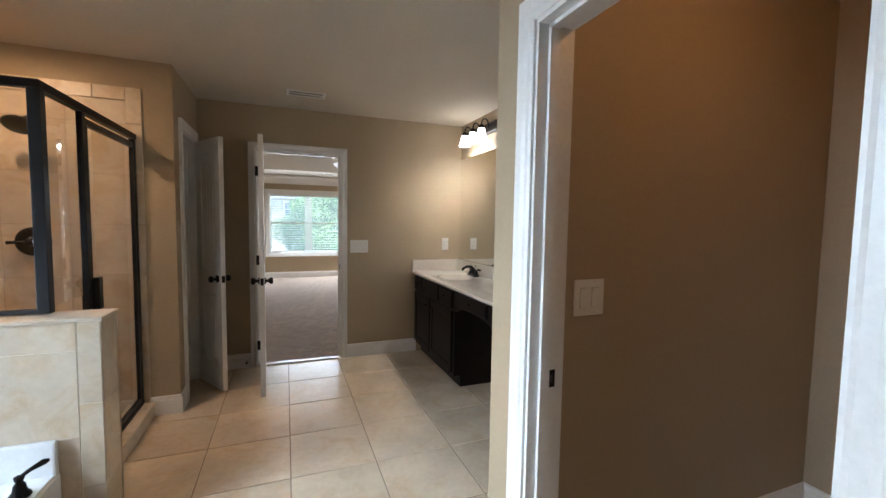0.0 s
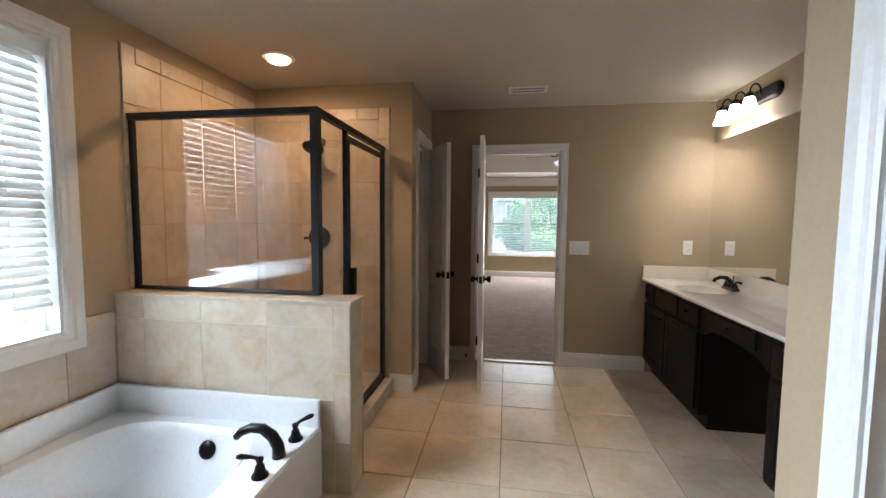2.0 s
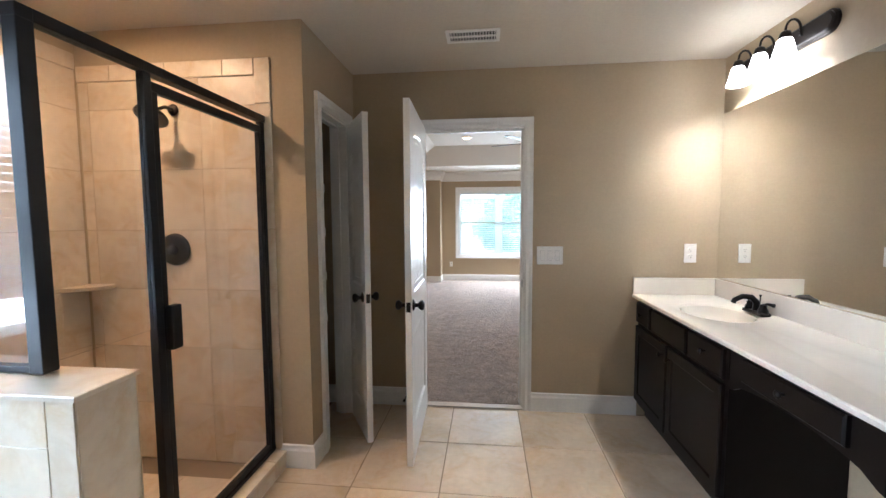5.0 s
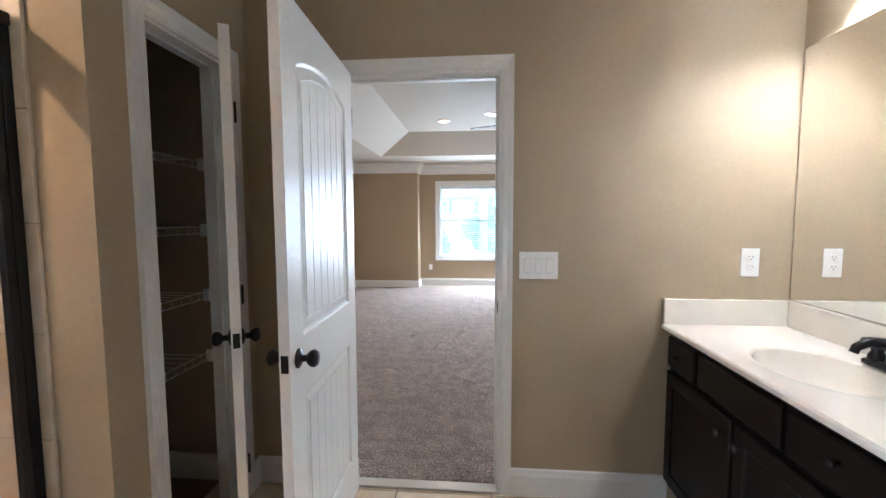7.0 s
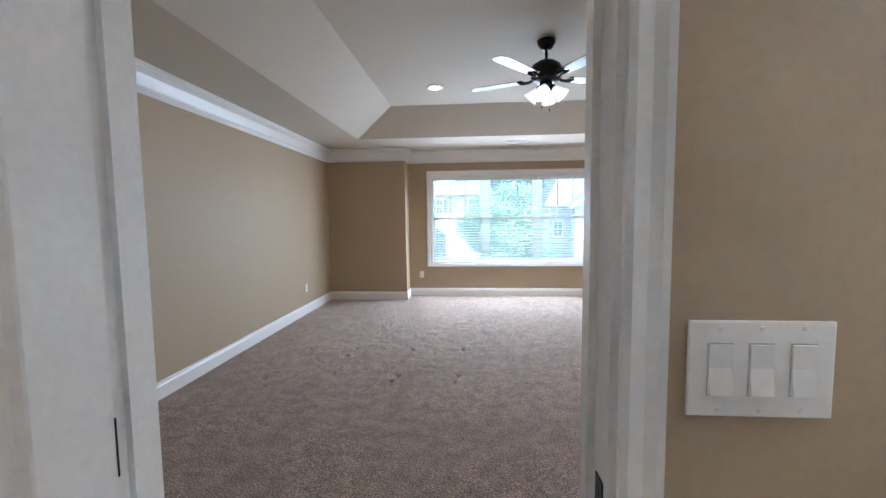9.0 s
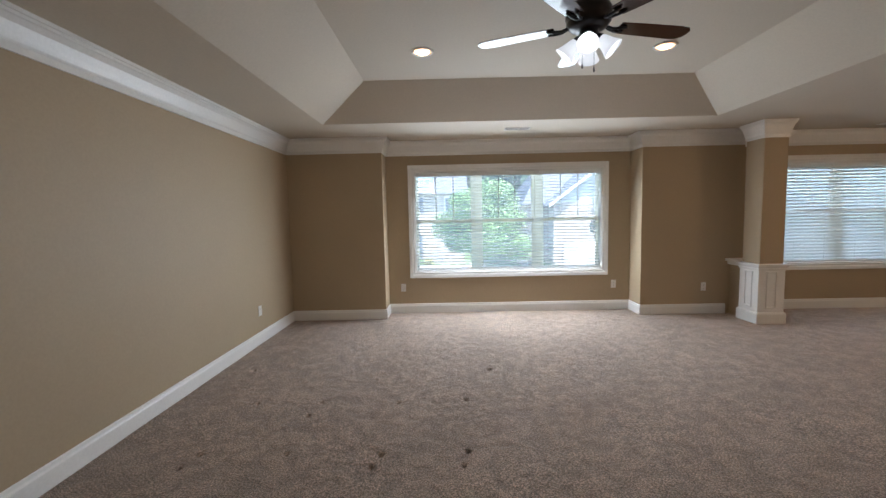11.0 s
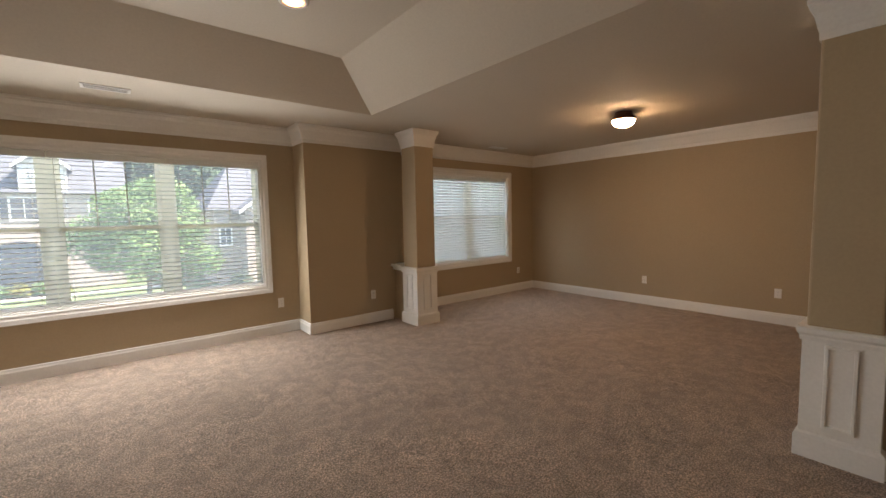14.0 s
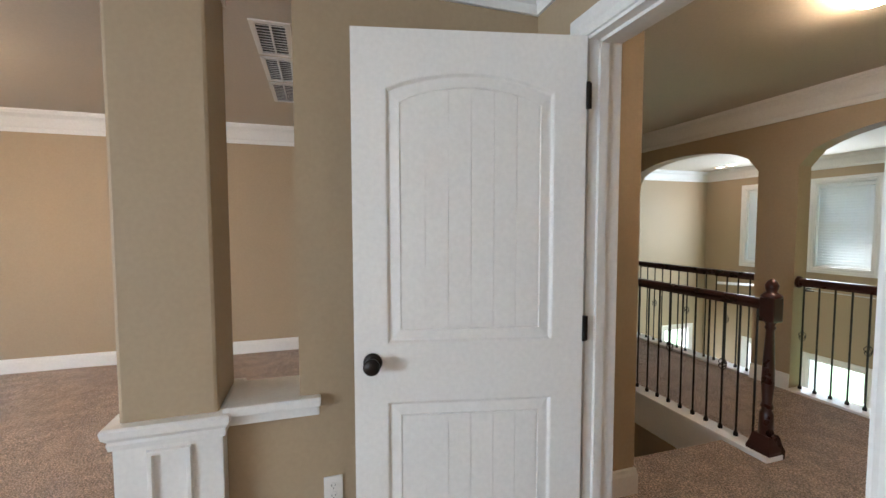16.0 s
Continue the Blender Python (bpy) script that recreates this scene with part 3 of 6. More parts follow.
# ---- plates ----
# Shade in the gap round the rockers, put into a flat grey.
GAP = mat("grey shadow gap", (0.5, 0.49, 0.47), 0.6)
def wall_plate(name, kind, gangs, m, label):
    """A plate in the plane x-z, facing -y."""
    ob = empty(name, m)
    w = 0.07 + 0.046 * (gangs - 1)
    part("plate", cube(-w / 2, -0.006, -0.0575, w / 2, 0, 0.0575, bevel=0.0025), PLASTIC, ob)
    for g in range(gangs):
        x = (g - (gangs - 1) / 2) * 0.046
        if kind == "switch":
            part("bezel", cube(x - 0.0142, -0.0068, -0.0318, x + 0.0142, -0.0055, 0.0318), GAP, ob)
            bm = bmesh.new()
            side = ((-0.006, -0.030), (-0.0125, -0.0295), (-0.0082, 0.002), (-0.0098, 0.0295), (-0.006, 0.030))
            v = [[bm.verts.new((x + dx, d, z)) for d, z in side] for dx in (-0.0128, 0.0128)]
            for i in range(5):
                bm.faces.new((v[0][i], v[0][(i + 1) % 5], v[1][(i + 1) % 5], v[1][i]))
            bm.faces.new(v[0])
            bm.faces.new(v[1])
            part("rocker", bm, PLASTIC, ob)
        else:
            for z in (-0.0195, 0.0195):
                part("receptacle", lathe(bmesh.new(), [(0.0165, 0), (0.0165, 0.003), (0.015, 0.0035)], pose(x, -0.0055, z, 90, 0, 0), 16), PLASTIC, ob)
                bm = bmesh.new()
                for dx in (-0.0065, 0.0065):
                    box(bm, x + dx - 0.001, -0.0096, z + 0.001, x + dx + 0.001, -0.0085, z + 0.008)
                box(bm, x - 0.002, -0.0096, z - 0.009, x + 0.002, -0.0085, z - 0.005)
                part("slots", bm, SLOTSHADE, ob)
        for z in (-0.049, 0.049) if kind == "switch" else (0,):
            part("screw", lathe(bmesh.new(), [(0.003, 0), (0.0025, 0.001), (0, 0.0012)], pose(x, -0.006, z, 90, 0, 0), 8), GREYSHADE, ob)
    return tagged(ob, label, "light switch" if kind == "switch" else "power outlet")


wall_plate("light_switch", "switch", 3, pose(1.225, BY1 - 0.001, 1.155) @ Matrix.Diagonal((1.13, 1.1, 1.13, 1)), "white triple rocker switch plate on the tan wall")
wall_plate("light_switch", "switch", 2, pose(1.54, 1.699, 1.155) @ Matrix.Diagonal((1.15, 1, 1.15, 1)), "white double rocker switch plate in the toilet room")
wall_plate("power_outlet", "outlet", 1, pose(2.178, BY1 - 0.001, 1.175) @ Matrix.Diagonal((1.13, 1, 1.13, 1)), "white double outlet above the vanity splash")
for x, y, turn in ((-0.04, BAY, 0), (3.03, BAY, 0), (4.12, JOG, 0), (7.28, SIT, 0), (RX0, 9.80, 90), (RX1, 8.87, -90), (RX1, 7.27, -90), (4.44, 5.835, -90)):
    m = pose(x, y, 0.375, 0, 0, turn) @ pose(0, -0.001, 0)
    wall_plate("power_outlet", "outlet", 1, m, "white double outlet low on the tan bedroom wall")


# ---- vanity ----
def cab_front(name, y0, y1, z0, z1, parent, knob=None, raised=True, x=1.845):
    """A door or drawer front facing -x, with a framed panel."""
    t = 0.02
    bm = bmesh.new()
    f = 0.055 if raised else 0.0
    loops = [(0.0, 0.0), (0.0, t - 0.004), (0.005, t), (f, t), (f + 0.008, t - 0.008), (f + 0.02, t - 0.008)] if raised else [(0.0, 0.0), (0.0, t - 0.006), (0.008, t)]
    rings = []
    for d, o in loops:
        rings.append([bm.verts.new((x - o, a, b)) for a, b in ((y0 + d, z0 + d), (y1 - d, z0 + d), (y1 - d, z1 - d), (y0 + d, z1 - d))])
    for a, b in zip(rings, rings[1:]):
        for i in range(4):
            bm.faces.new((a[i], a[(i + 1) % 4], b[(i + 1) % 4], b[i]))
    bm.faces.new(rings[0])
    bm.faces.new(rings[-1])
    ob = part(name, bm, ESPRESSO, parent)
    if knob:
        part("knob", lathe(bmesh.new(), [(0.006, 0), (0.006, 0.012), (0.014, 0.018), (0.016, 0.024), (0.010, 0.030), (0, 0.031)], pose(x - t, knob[0], knob[1], 0, -90, 0), 16), BRONZE, ob, "bronze cabinet knob", smooth=True)
    return ob


def vanity_unit(name, y0, y1, label, doors, drawers):
    ob = empty(name, Matrix())
    part("body", cube(1.848, y0, 0.10, BX1 - 0.003, y1, 0.70), ESPRESSO, ob)
    part("face_frame", cube(1.845, y0, 0.70, 1.875, y1, 0.859), ESPRESSO, ob)
    part("side_panel", cube(1.875, y0, 0.70, BX1 - 0.003, y0 + 0.018, 0.859), ESPRESSO, ob)
    part("toe_kick", cube(1.91, y0, 0.0, BX1 - 0.003, y1, 0.10), ESPRESSO, ob)
    for a, b, z0, z1, k in doors:
        cab_front("door", a, b, z0, z1, ob, k)
    for a, b, z0, z1, k in drawers:
        cab_front("drawer_front", a, b, z0, z1, ob, k, raised=False)
    return tagged(ob, label, "vanity cabinet")


vanity_unit("vanity_cabinet", 3.655, BY1 - 0.004, "espresso wood sink cabinet with panelled doors and drawers",
            [(4.245, 4.73, 0.13, 0.665, (4.285, 0.60)), (3.68, 4.225, 0.13, 0.665, (4.185, 0.60))],
            [(4.50, 4.73, 0.69, 0.83, (4.615, 0.76)), (4.02, 4.475, 0.69, 0.83, None), (3.68, 3.995, 0.69, 0.83, (3.82, 0.775))])
vanity_unit("vanity_cabinet", 1.89, 2.935, "espresso wood vanity cabinet at the near end of the counter",
            [(2.39, 2.91, 0.13, 0.645, (2.44, 0.58)), (1.91, 2.365, 0.13, 0.645, (2.32, 0.58))],
            [(2.39, 2.91, 0.67, 0.83, (2.65, 0.75)), (1.91, 2.365, 0.67, 0.83, (2.14, 0.75))])
ob = empty("knee_space_unit")
bm = bmesh.new()
pts = [(3.650, 0.859), (2.94, 0.859), (2.94, 0.66)]
for i in range(13):
    f = i / 12
    pts.append((2.96 + 0.67 * f, 0.665 + 0.055 * math.sin(math.pi * f) ** 0.5))
pts.append((3.650, 0.66))
f0 = [bm.verts.new((1.862, a, b)) for a, b in pts]
f1 = [bm.verts.new((1.845, a, b)) for a, b in pts]
bm.faces.new(f0)
bm.faces.new(f1)
for i in range(len(pts)):
    bm.faces.new((f0[i], f0[(i + 1) % len(pts)], f1[(i + 1) % len(pts)], f1[i]))
part("apron", bm, ESPRESSO, ob)
cab_front("drawer_front", 3.05, 3.54, 0.735, 0.835, ob, (3.295, 0.79), raised=False)
part("box", cube(1.863, 3.0, 0.74, 2.30, 3.60, 0.858), ESPRESSO, ob)
tagged(ob, "espresso make-up drawer apron over the open knee space", "vanity unit")

# counter with a moulded oval bowl
ob = empty("countertop")
SX, SY, RA, RB = 2.075, 4.205, 0.165, 0.215
bm = bmesh.new()
N = 48
x0, x1, y0, y1, zt = 1.80, BX1 - 0.002, 1.888, BY1 - 0.002, 0.885
def rect_pt(a, x0, x1, y0, y1):
    c, s = math.cos(a), math.sin(a)
    k = min((((x1 if c > 0 else x0) - SX) / c) if abs(c) > 1e-9 else 1e9, (((y1 if s > 0 else y0) - SY) / s) if abs(s) > 1e-9 else 1e9)
    return SX + k * c, SY + k * s
angs = sorted([2 * math.pi * i / N for i in range(N)] + [math.atan2(b - SY, a - SX) % (2 * math.pi) for a in (x0, x1) for b in (y0, y1)])
N = len(angs)
loops = [[(*rect_pt(a, x0 + 0.02, x1, y0, y1), zt - 0.026) for a in angs], [(*rect_pt(a, x0, x1, y0, y1), zt - 0.022) for a in angs], [(*rect_pt(a, x0, x1, y0, y1), zt - 0.006) for a in angs], [(*rect_pt(a, x0 + 0.006, x1, y0, y1), zt) for a in angs]]
for f, z in ((1.25, 0), (1.18, -0.004), (1.04, -0.006), (1.0, -0.012), (0.93, -0.05), (0.78, -0.10), (0.5, -0.135), (0.15, -0.145)):
    loops.append([(SX + RA * f * math.cos(a), SY + RB * f * math.sin(a), zt + z) for a in angs])
rings = [[bm.verts.new(p) for p in l] for l in loops]
for a, b in zip(rings, rings[1:]):
    for i in range(N):
        bm.faces.new((a[i], a[(i + 1) % N], b[(i + 1) % N], b[i]))
bm.faces.new(rings[-1])
c = part("counter", bm, MARBLE, ob, "cream cultured marble counter with moulded bowl", smooth=True)
c.data.set_sharp_from_angle(angle=radians(28))
part("backsplash", cube(BX1 - 0.022, 1.888, zt - 0.002, BX1 - 0.002, BY1 - 0.024, 1.003, bevel=0.004), MARBLE, ob)
part("side_splash", cube(1.802, BY1 - 0.023, zt - 0.002, BX1 - 0.002, BY1 - 0.002, 1.003, bevel=0.004), MARBLE, ob)
part("drain", lathe(bmesh.new(), [(0.022, 0), (0.022, 0.003), (0.012, 0.004), (0, 0.003)], pose(SX, SY, zt - 0.145), 16), BRONZE, ob)
tagged(ob, "cream cultured marble vanity top with an oval sink", "countertop")

ob = empty("sink_faucet", pose(2.262, 4.165, 0.8855, 0, 0, 90))
bm = bmesh.new()
box(bm, -0.085, -0.028, 0, 0.085, 0.028, 0.022, bevel=0.012)
part("base", bm, BRONZE, ob, smooth=True)
for s in (-1, 1):
    part("handle_body", lathe(bmesh.new(), [(0.026, 0.018), (0.024, 0.035), (0.016, 0.05), (0.018, 0.06), (0.0, 0.068)], pose(s * 0.055, 0, 0), 18), BRONZE, ob, smooth=True)
    part("lever", tube(bmesh.new(), [(s * 0.055, 0, 0.06), (s * 0.08, -0.006, 0.072), (s * 0.118, -0.012, 0.070)], [0.008, 0.007, 0.011], 10), BRONZE, ob, smooth=True)
part("spout", tube(bmesh.new(), [(0, 0, 0.02), (0, 0.0, 0.065), (0, 0.03, 0.095), (0, 0.075, 0.098), (0, 0.115, 0.078), (0, 0.122, 0.06)], [0.020, 0.018, 0.016, 0.0145, 0.0135, 0.013], 14), BRONZE, ob, smooth=True)
part("lift_rod", tube(bmesh.new(), [(0, -0.018, 0.02), (0, -0.018, 0.095), (0, -0.018, 0.108)], [0.003, 0.003, 0.008], 8), BRONZE, ob)
tagged(ob, "oil-rubbed bronze two-handle faucet on the vanity top", "faucet")

ob = empty("vanity_mirror")
part("glass", cube(BX1 - 0.006, 1.96, 1.007, BX1 - 0.001, BY1 - 0.012, 2.112), MIRROR, ob)
tagged(ob, "large frameless wall mirror over the vanity", "mirror")

# three-shade bath bar
SHADE = glow("lit frosted glass shade", (1.0, 0.92, 0.84), 0.8)
BULB = glow("lit bulb", (1.0, 0.93, 0.84), 24.0)
ob = empty("vanity_light", pose(BX1, 4.235, 2.325))
bm = bmesh.new()
outline = []
for i in range(12):
    a = math.pi * i / 11 - math.pi / 2
    outline.append((0.33 + 0.055 * math.cos(a), 0.055 * math.sin(a)))
outline += [(-p, -q) for p, q in outline]
levels = [(1.0, 0.0), (1.0, 0.012), (0.86, 0.018), (0.86, 0.024), (0.7, 0.03)]
rings = []
for k, o in levels:
    rings.append([bm.verts.new((-o, (abs(p) - 0.055 * (1 - k)) * (1 if p > 0 else -1), q * k)) for p, q in outline])
for a, b in zip(rings, rings[1:]):
    for i in range(len(a)):
        bm.faces.new((a[i], a[(i + 1) % len(a)], b[(i + 1) % len(a)], b[i]))
bm.faces.new(rings[-1])
bm.faces.new(rings[0])
part("backplate", bm, BRONZE, ob, "stepped bronze back plate")
for dy in (-0.19, 0.0, 0.19):
    arc = [(-0.02, dy, 0.0), (-0.035, dy, 0.0)] + [(-0.07 + 0.035 * math.cos(a), dy, 0.03 + 0.05 * math.sin(a)) for a in [math.pi * i / 8 for i in range(9)]] + [(-0.105, dy, 0.0)]
    part("arm", tube(bmesh.new(), arc, 0.006, 8), BRONZE, ob, smooth=True)
    part("socket_cap", lathe(bmesh.new(), [(0.010, 0.025), (0.022, 0.018), (0.026, 0.004), (0.029, -0.014), (0.02, -0.014)], pose(-0.105, dy, 0), 18), BRONZE, ob, smooth=True)
    bm = lathe(bmesh.new(), [(0.027, -0.012), (0.034, -0.025), (0.044, -0.07), (0.058, -0.115), (0.060, -0.12), (0.052, -0.115), (0.03, -0.03), (0.0, -0.02)], pose(-0.105, dy, 0), 20)
    part("shade", bm, SHADE, ob, "glowing frosted bell glass shade", smooth=True)
    part("bulb", lathe(bmesh.new(), [(0.0, -0.045), (0.018, -0.055), (0.027, -0.074), (0.020, -0.092), (0.0, -0.099)], pose(-0.105, dy, 0), 16), BULB, ob, "lit round bulb", smooth=True)
tagged(ob, "bronze three-light bath bar with lit bell shades", "wall light")


# ---- bathtub ----
ob = empty("bathtub")
TX0, TX1, TY0, TY1, TD = BX0 + 0.013, -0.365, 0.35, 2.605, 0.365
bm = bmesh.new()
cx, cy = (TX0 + TX1) / 2 - 0.03, (TY0 + TY1) / 2
NN = 64
def sup(a, rx, ry, p):
    c, s = math.cos(a), math.sin(a)
    return cx + rx * math.copysign(abs(c) ** p, c), cy + ry * math.copysign(abs(s) ** p, s)
def edge_pt(a):
    c, s = math.cos(a), math.sin(a)
    k = min((((TX1 if c > 0 else TX0) - cx) / c) if abs(c) > 1e-9 else 1e9, (((TY1 if s > 0 else TY0) - cy) / s) if abs(s) > 1e-9 else 1e9)
    return cx + k * c, cy + k * s
angs = sorted([2 * math.pi * i / NN for i in range(NN)] + [math.atan2(b - cy, a - cx) % (2 * math.pi) for a in (TX0, TX1) for b in (TY0, TY1)])
loops = [[(*edge_pt(a), 0.002) for a in angs], [(*edge_pt(a), TD - 0.012) for a in angs]]
loops.append([(cx + (edge_pt(a)[0] - cx) * 0.985, cy + (edge_pt(a)[1] - cy) * 0.992, TD) for a in angs])
for rx, ry, z, p in ((0.455, 1.03, TD, 0.42), (0.445, 1.02, TD - 0.012, 0.42), (0.42, 0.99, TD - 0.06, 0.44), (0.38, 0.93, TD - 0.22, 0.5), (0.32, 0.84, TD - 0.31, 0.55), (0.2, 0.7, TD - 0.325, 0.6)):
    loops.append([(*sup(a, rx, ry, p), z) for a in angs])
rings = [[bm.verts.new(q) for q in l] for l in loops]
for a, b in zip(rings, rings[1:]):
    for i in range(len(a)):
        bm.faces.new((a[i], a[(i + 1) % len(a)], b[(i + 1) % len(a)], b[i]))
bm.faces.new(rings[-1])
part("basin", bm, TUBMAT, ob, smooth=True)
for me in [ob.children[0].data]:
    me.set_sharp_from_angle(angle=radians(35))
part("rear_flange", cube(TX0, TY1 - 0.03, TD - 0.01, TX1, TY1, 0.505, bevel=0.010), TUBMAT, ob)
part("side_flange", cube(TX0, TY0, TD - 0.01, TX0 + 0.03, TY1 - 0.02, 0.505, bevel=0.010), TUBMAT, ob)
part("overflow_plate", lathe(bmesh.new(), [(0.044, 0), (0.044, 0.006), (0.034, 0.012), (0, 0.013)], pose(-0.885, 2.452, 0.275, 70, 0, 0), 24), BRONZE, ob, "round bronze overflow plate", smooth=True)
tagged(ob, "white acrylic garden tub set against tiled walls", "bathtub")

ob = empty("tub_faucet", pose(-0.425, 2.32, TD + 0.001))
part("spout", tube(bmesh.new(), [(0, 0, 0), (-0.005, 0.0, 0.05), (-0.03, 0, 0.09), (-0.075, 0, 0.118), (-0.13, 0, 0.118), (-0.18, 0, 0.095), (-0.205, 0, 0.068)], [0.030, 0.026, 0.025, 0.023, 0.021, 0.019, 0.016], 16), BRONZE, ob, "arched bronze tub spout", smooth=True)
for dy, turn in ((0.14, 35), (-0.14, 215)):
    h = part("handle", lathe(bmesh.new(), [(0.034, 0), (0.033, 0.008), (0.022, 0.022), (0.018, 0.045), (0.011, 0.056), (0.015, 0.066), (0.016, 0.076), (0.0, 0.084)], pose(0, dy, 0), 18), BRONZE, ob, "bell-shaped bronze lever handle", smooth=True)
    c, s = math.cos(radians(turn)), math.sin(radians(turn))
    part("lever", tube(bmesh.new(), [(0, dy, 0.072), (0.03 * c, dy + 0.03 * s, 0.088), (0.07 * c, dy + 0.07 * s, 0.100), (0.085 * c, dy + 0.085 * s, 0.102)], [0.007, 0.008, 0.012, 0.006], 10), BRONZE, h, smooth=True)
tagged(ob, "oil-rubbed bronze roman tub filler with two levers", "faucet")


# ---- shower ----
ob = empty("shower_enclosure")
GY, GX = 2.745, -0.445
def bar(nm, *a, label=""):
    return part(nm, cube(*a, bevel=0.003), BLACKFRAME, ob, label)
bar("corner_post", GX - 0.022, GY - 0.022, 1.003, GX + 0.022, GY + 0.022, 1.945)
bar("wall_post", BX0 + 0.014, GY - 0.014, 1.003, BX0 + 0.042, GY + 0.014, 1.945)
bar("header", BX0 + 0.014, GY - 0.022, 1.945, GX + 0.022, GY + 0.022, 1.98)
bar("header", GX - 0.022, GY + 0.022, 1.945, GX + 0.022, 3.897, 1.98)
bar("bottom_rail", BX0 + 0.042, GY - 0.015, 1.003, GX - 0.022, GY + 0.015, 1.022)
bar("mullion", GX - 0.016, 3.115, 0.105, GX + 0.016, 3.15, 1.945)
bar("wall_jamb", GX - 0.016, 3.868, 0.105, GX + 0.016, 3.897, 1.945)
bar("bottom_rail", GX - 0.018, 2.812, 0.105, GX + 0.018, 3.897, 0.13)
def pane(nm, *a):
    p = part(nm, cube(*a), GLASS, ob, "clear glass pane")
    p.visible_shadow = False
    return p
pane("pane", BX0 + 0.042, GY - 0.003, 1.022, GX - 0.022, GY + 0.003, 1.945)
pane("pane", GX - 0.003, GY + 0.022, 1.022, GX + 0.003, 3.115, 1.945)
door = part("door", cube(GX - 0.014, 3.152, 1.885, GX + 0.014, 3.866, 1.92, bevel=0.003), BLACKFRAME, ob, "framed glass shower door")
for a in ((GX - 0.014, 3.152, 0.135, GX + 0.014, 3.178, 1.885), (GX - 0.014, 3.842, 0.135, GX + 0.014, 3.866, 1.885), (GX - 0.014, 3.178, 0.135, GX + 0.014, 3.842, 0.16)):
    part("door_frame", cube(*a, bevel=0.003), BLACKFRAME, door)
g = part("door_glass", cube(GX - 0.003, 3.178, 0.16, GX + 0.003, 3.842, 1.885), GLASS, door)
g.visible_shadow = False
part("handle", cube(GX + 0.014, 3.156, 0.93, GX + 0.045, 3.205, 1.10, bevel=0.006), BLACKFRAME, door, "black pull handle")
tagged(ob, "black-framed glass shower enclosure on a tiled half wall", "shower enclosure")

ob = empty("shower_fixture", pose(-0.96, 3.897, 2.03))
part("flange", lathe(bmesh.new(), [(0.032, 0), (0.030, 0.006), (0.014, 0.012)], pose(0, 0, 0, 90, 0, 0), 18), BRONZE, ob, smooth=True)
part("arm", tube(bmesh.new(), [(0, 0, 0), (0, -0.06, 0.0), (0, -0.11, -0.025), (0, -0.14, -0.05)], 0.010, 10), BRONZE, ob, smooth=True)
part("rose", lathe(bmesh.new(), [(0.012, 0.045), (0.020, 0.03), (0.045, 0.018), (0.078, 0.008), (0.080, 0.0), (0.070, -0.006), (0, -0.004)], pose(0, -0.155, -0.075, -32, 0, 0), 28), BRONZE, ob, "broad round spray face", smooth=True)
tagged(ob, "oil-rubbed bronze shower head on a bent arm", "shower fixture")
ob = empty("shower_valve", pose(-0.99, 3.897, 1.255))
part("plate", lathe(bmesh.new(), [(0.092, 0), (0.090, 0.006), (0.075, 0.013), (0.05, 0.015), (0.0, 0.016)], pose(0, 0, 0, 90, 0, 0), 32), BRONZE, ob, smooth=True)
part("hub", lathe(bmesh.new(), [(0.03, 0.014), (0.026, 0.03), (0.020, 0.055), (0.0, 0.06)], pose(0, 0, 0, 90, 0, 0), 20), BRONZE, ob, smooth=True)
part("lever", tube(bmesh.new(), [(0, -0.045, 0), (-0.05, -0.05, -0.002), (-0.105, -0.052, -0.005)], [0.010, 0.008, 0.013], 10), BRONZE, ob, smooth=True)
tagged(ob, "round bronze shower valve trim with a lever", "shower valve")

LENS = glow("lit orange lens", (1.0, 0.62, 0.33), 33.0)
BOWL = glow("lit warm bowl", (1.0, 0.68, 0.41), 11.5)
RIM = glow("orange lens rim", (1.0, 0.38, 0.14), 0.7)
DIM = glow("dim amber bowl", (1.0, 0.48, 0.18), 1.5)
def disc_light(name, x, y, z, r, label, glowmat, drop=0.012):
    ob = empty(name, pose(x, y, z))
    part("trim_ring", lathe(bmesh.new(), [(r, 0), (r, -0.006), (r * 0.9, -0.012), (r * 0.72, -0.008), (r * 0.70, 0.0)], None, 32), TRIM, ob, smooth=True)
    part("glowing_rim", lathe(bmesh.new(), [(r * 0.71, -0.004), (r * 0.66, -0.010 - drop), (r * 0.45, -0.013 - drop)], None, 32), RIM, ob, "lens rim glowing orange", smooth=True)
    part("lens", lathe(bmesh.new(), [(r * 0.45, -0.013 - drop), (r * 0.3, -0.0145 - drop), (0, -0.0128 - drop)], None, 32), glowmat, ob, "glowing lens", smooth=True)
    tagged(ob, label, "ceiling light")
    return ob
disc_light("shower_light", -0.985, 3.32, CEIL - 0.001, 0.105, "round recessed shower ceiling light, glowing orange", LENS, 0.02)


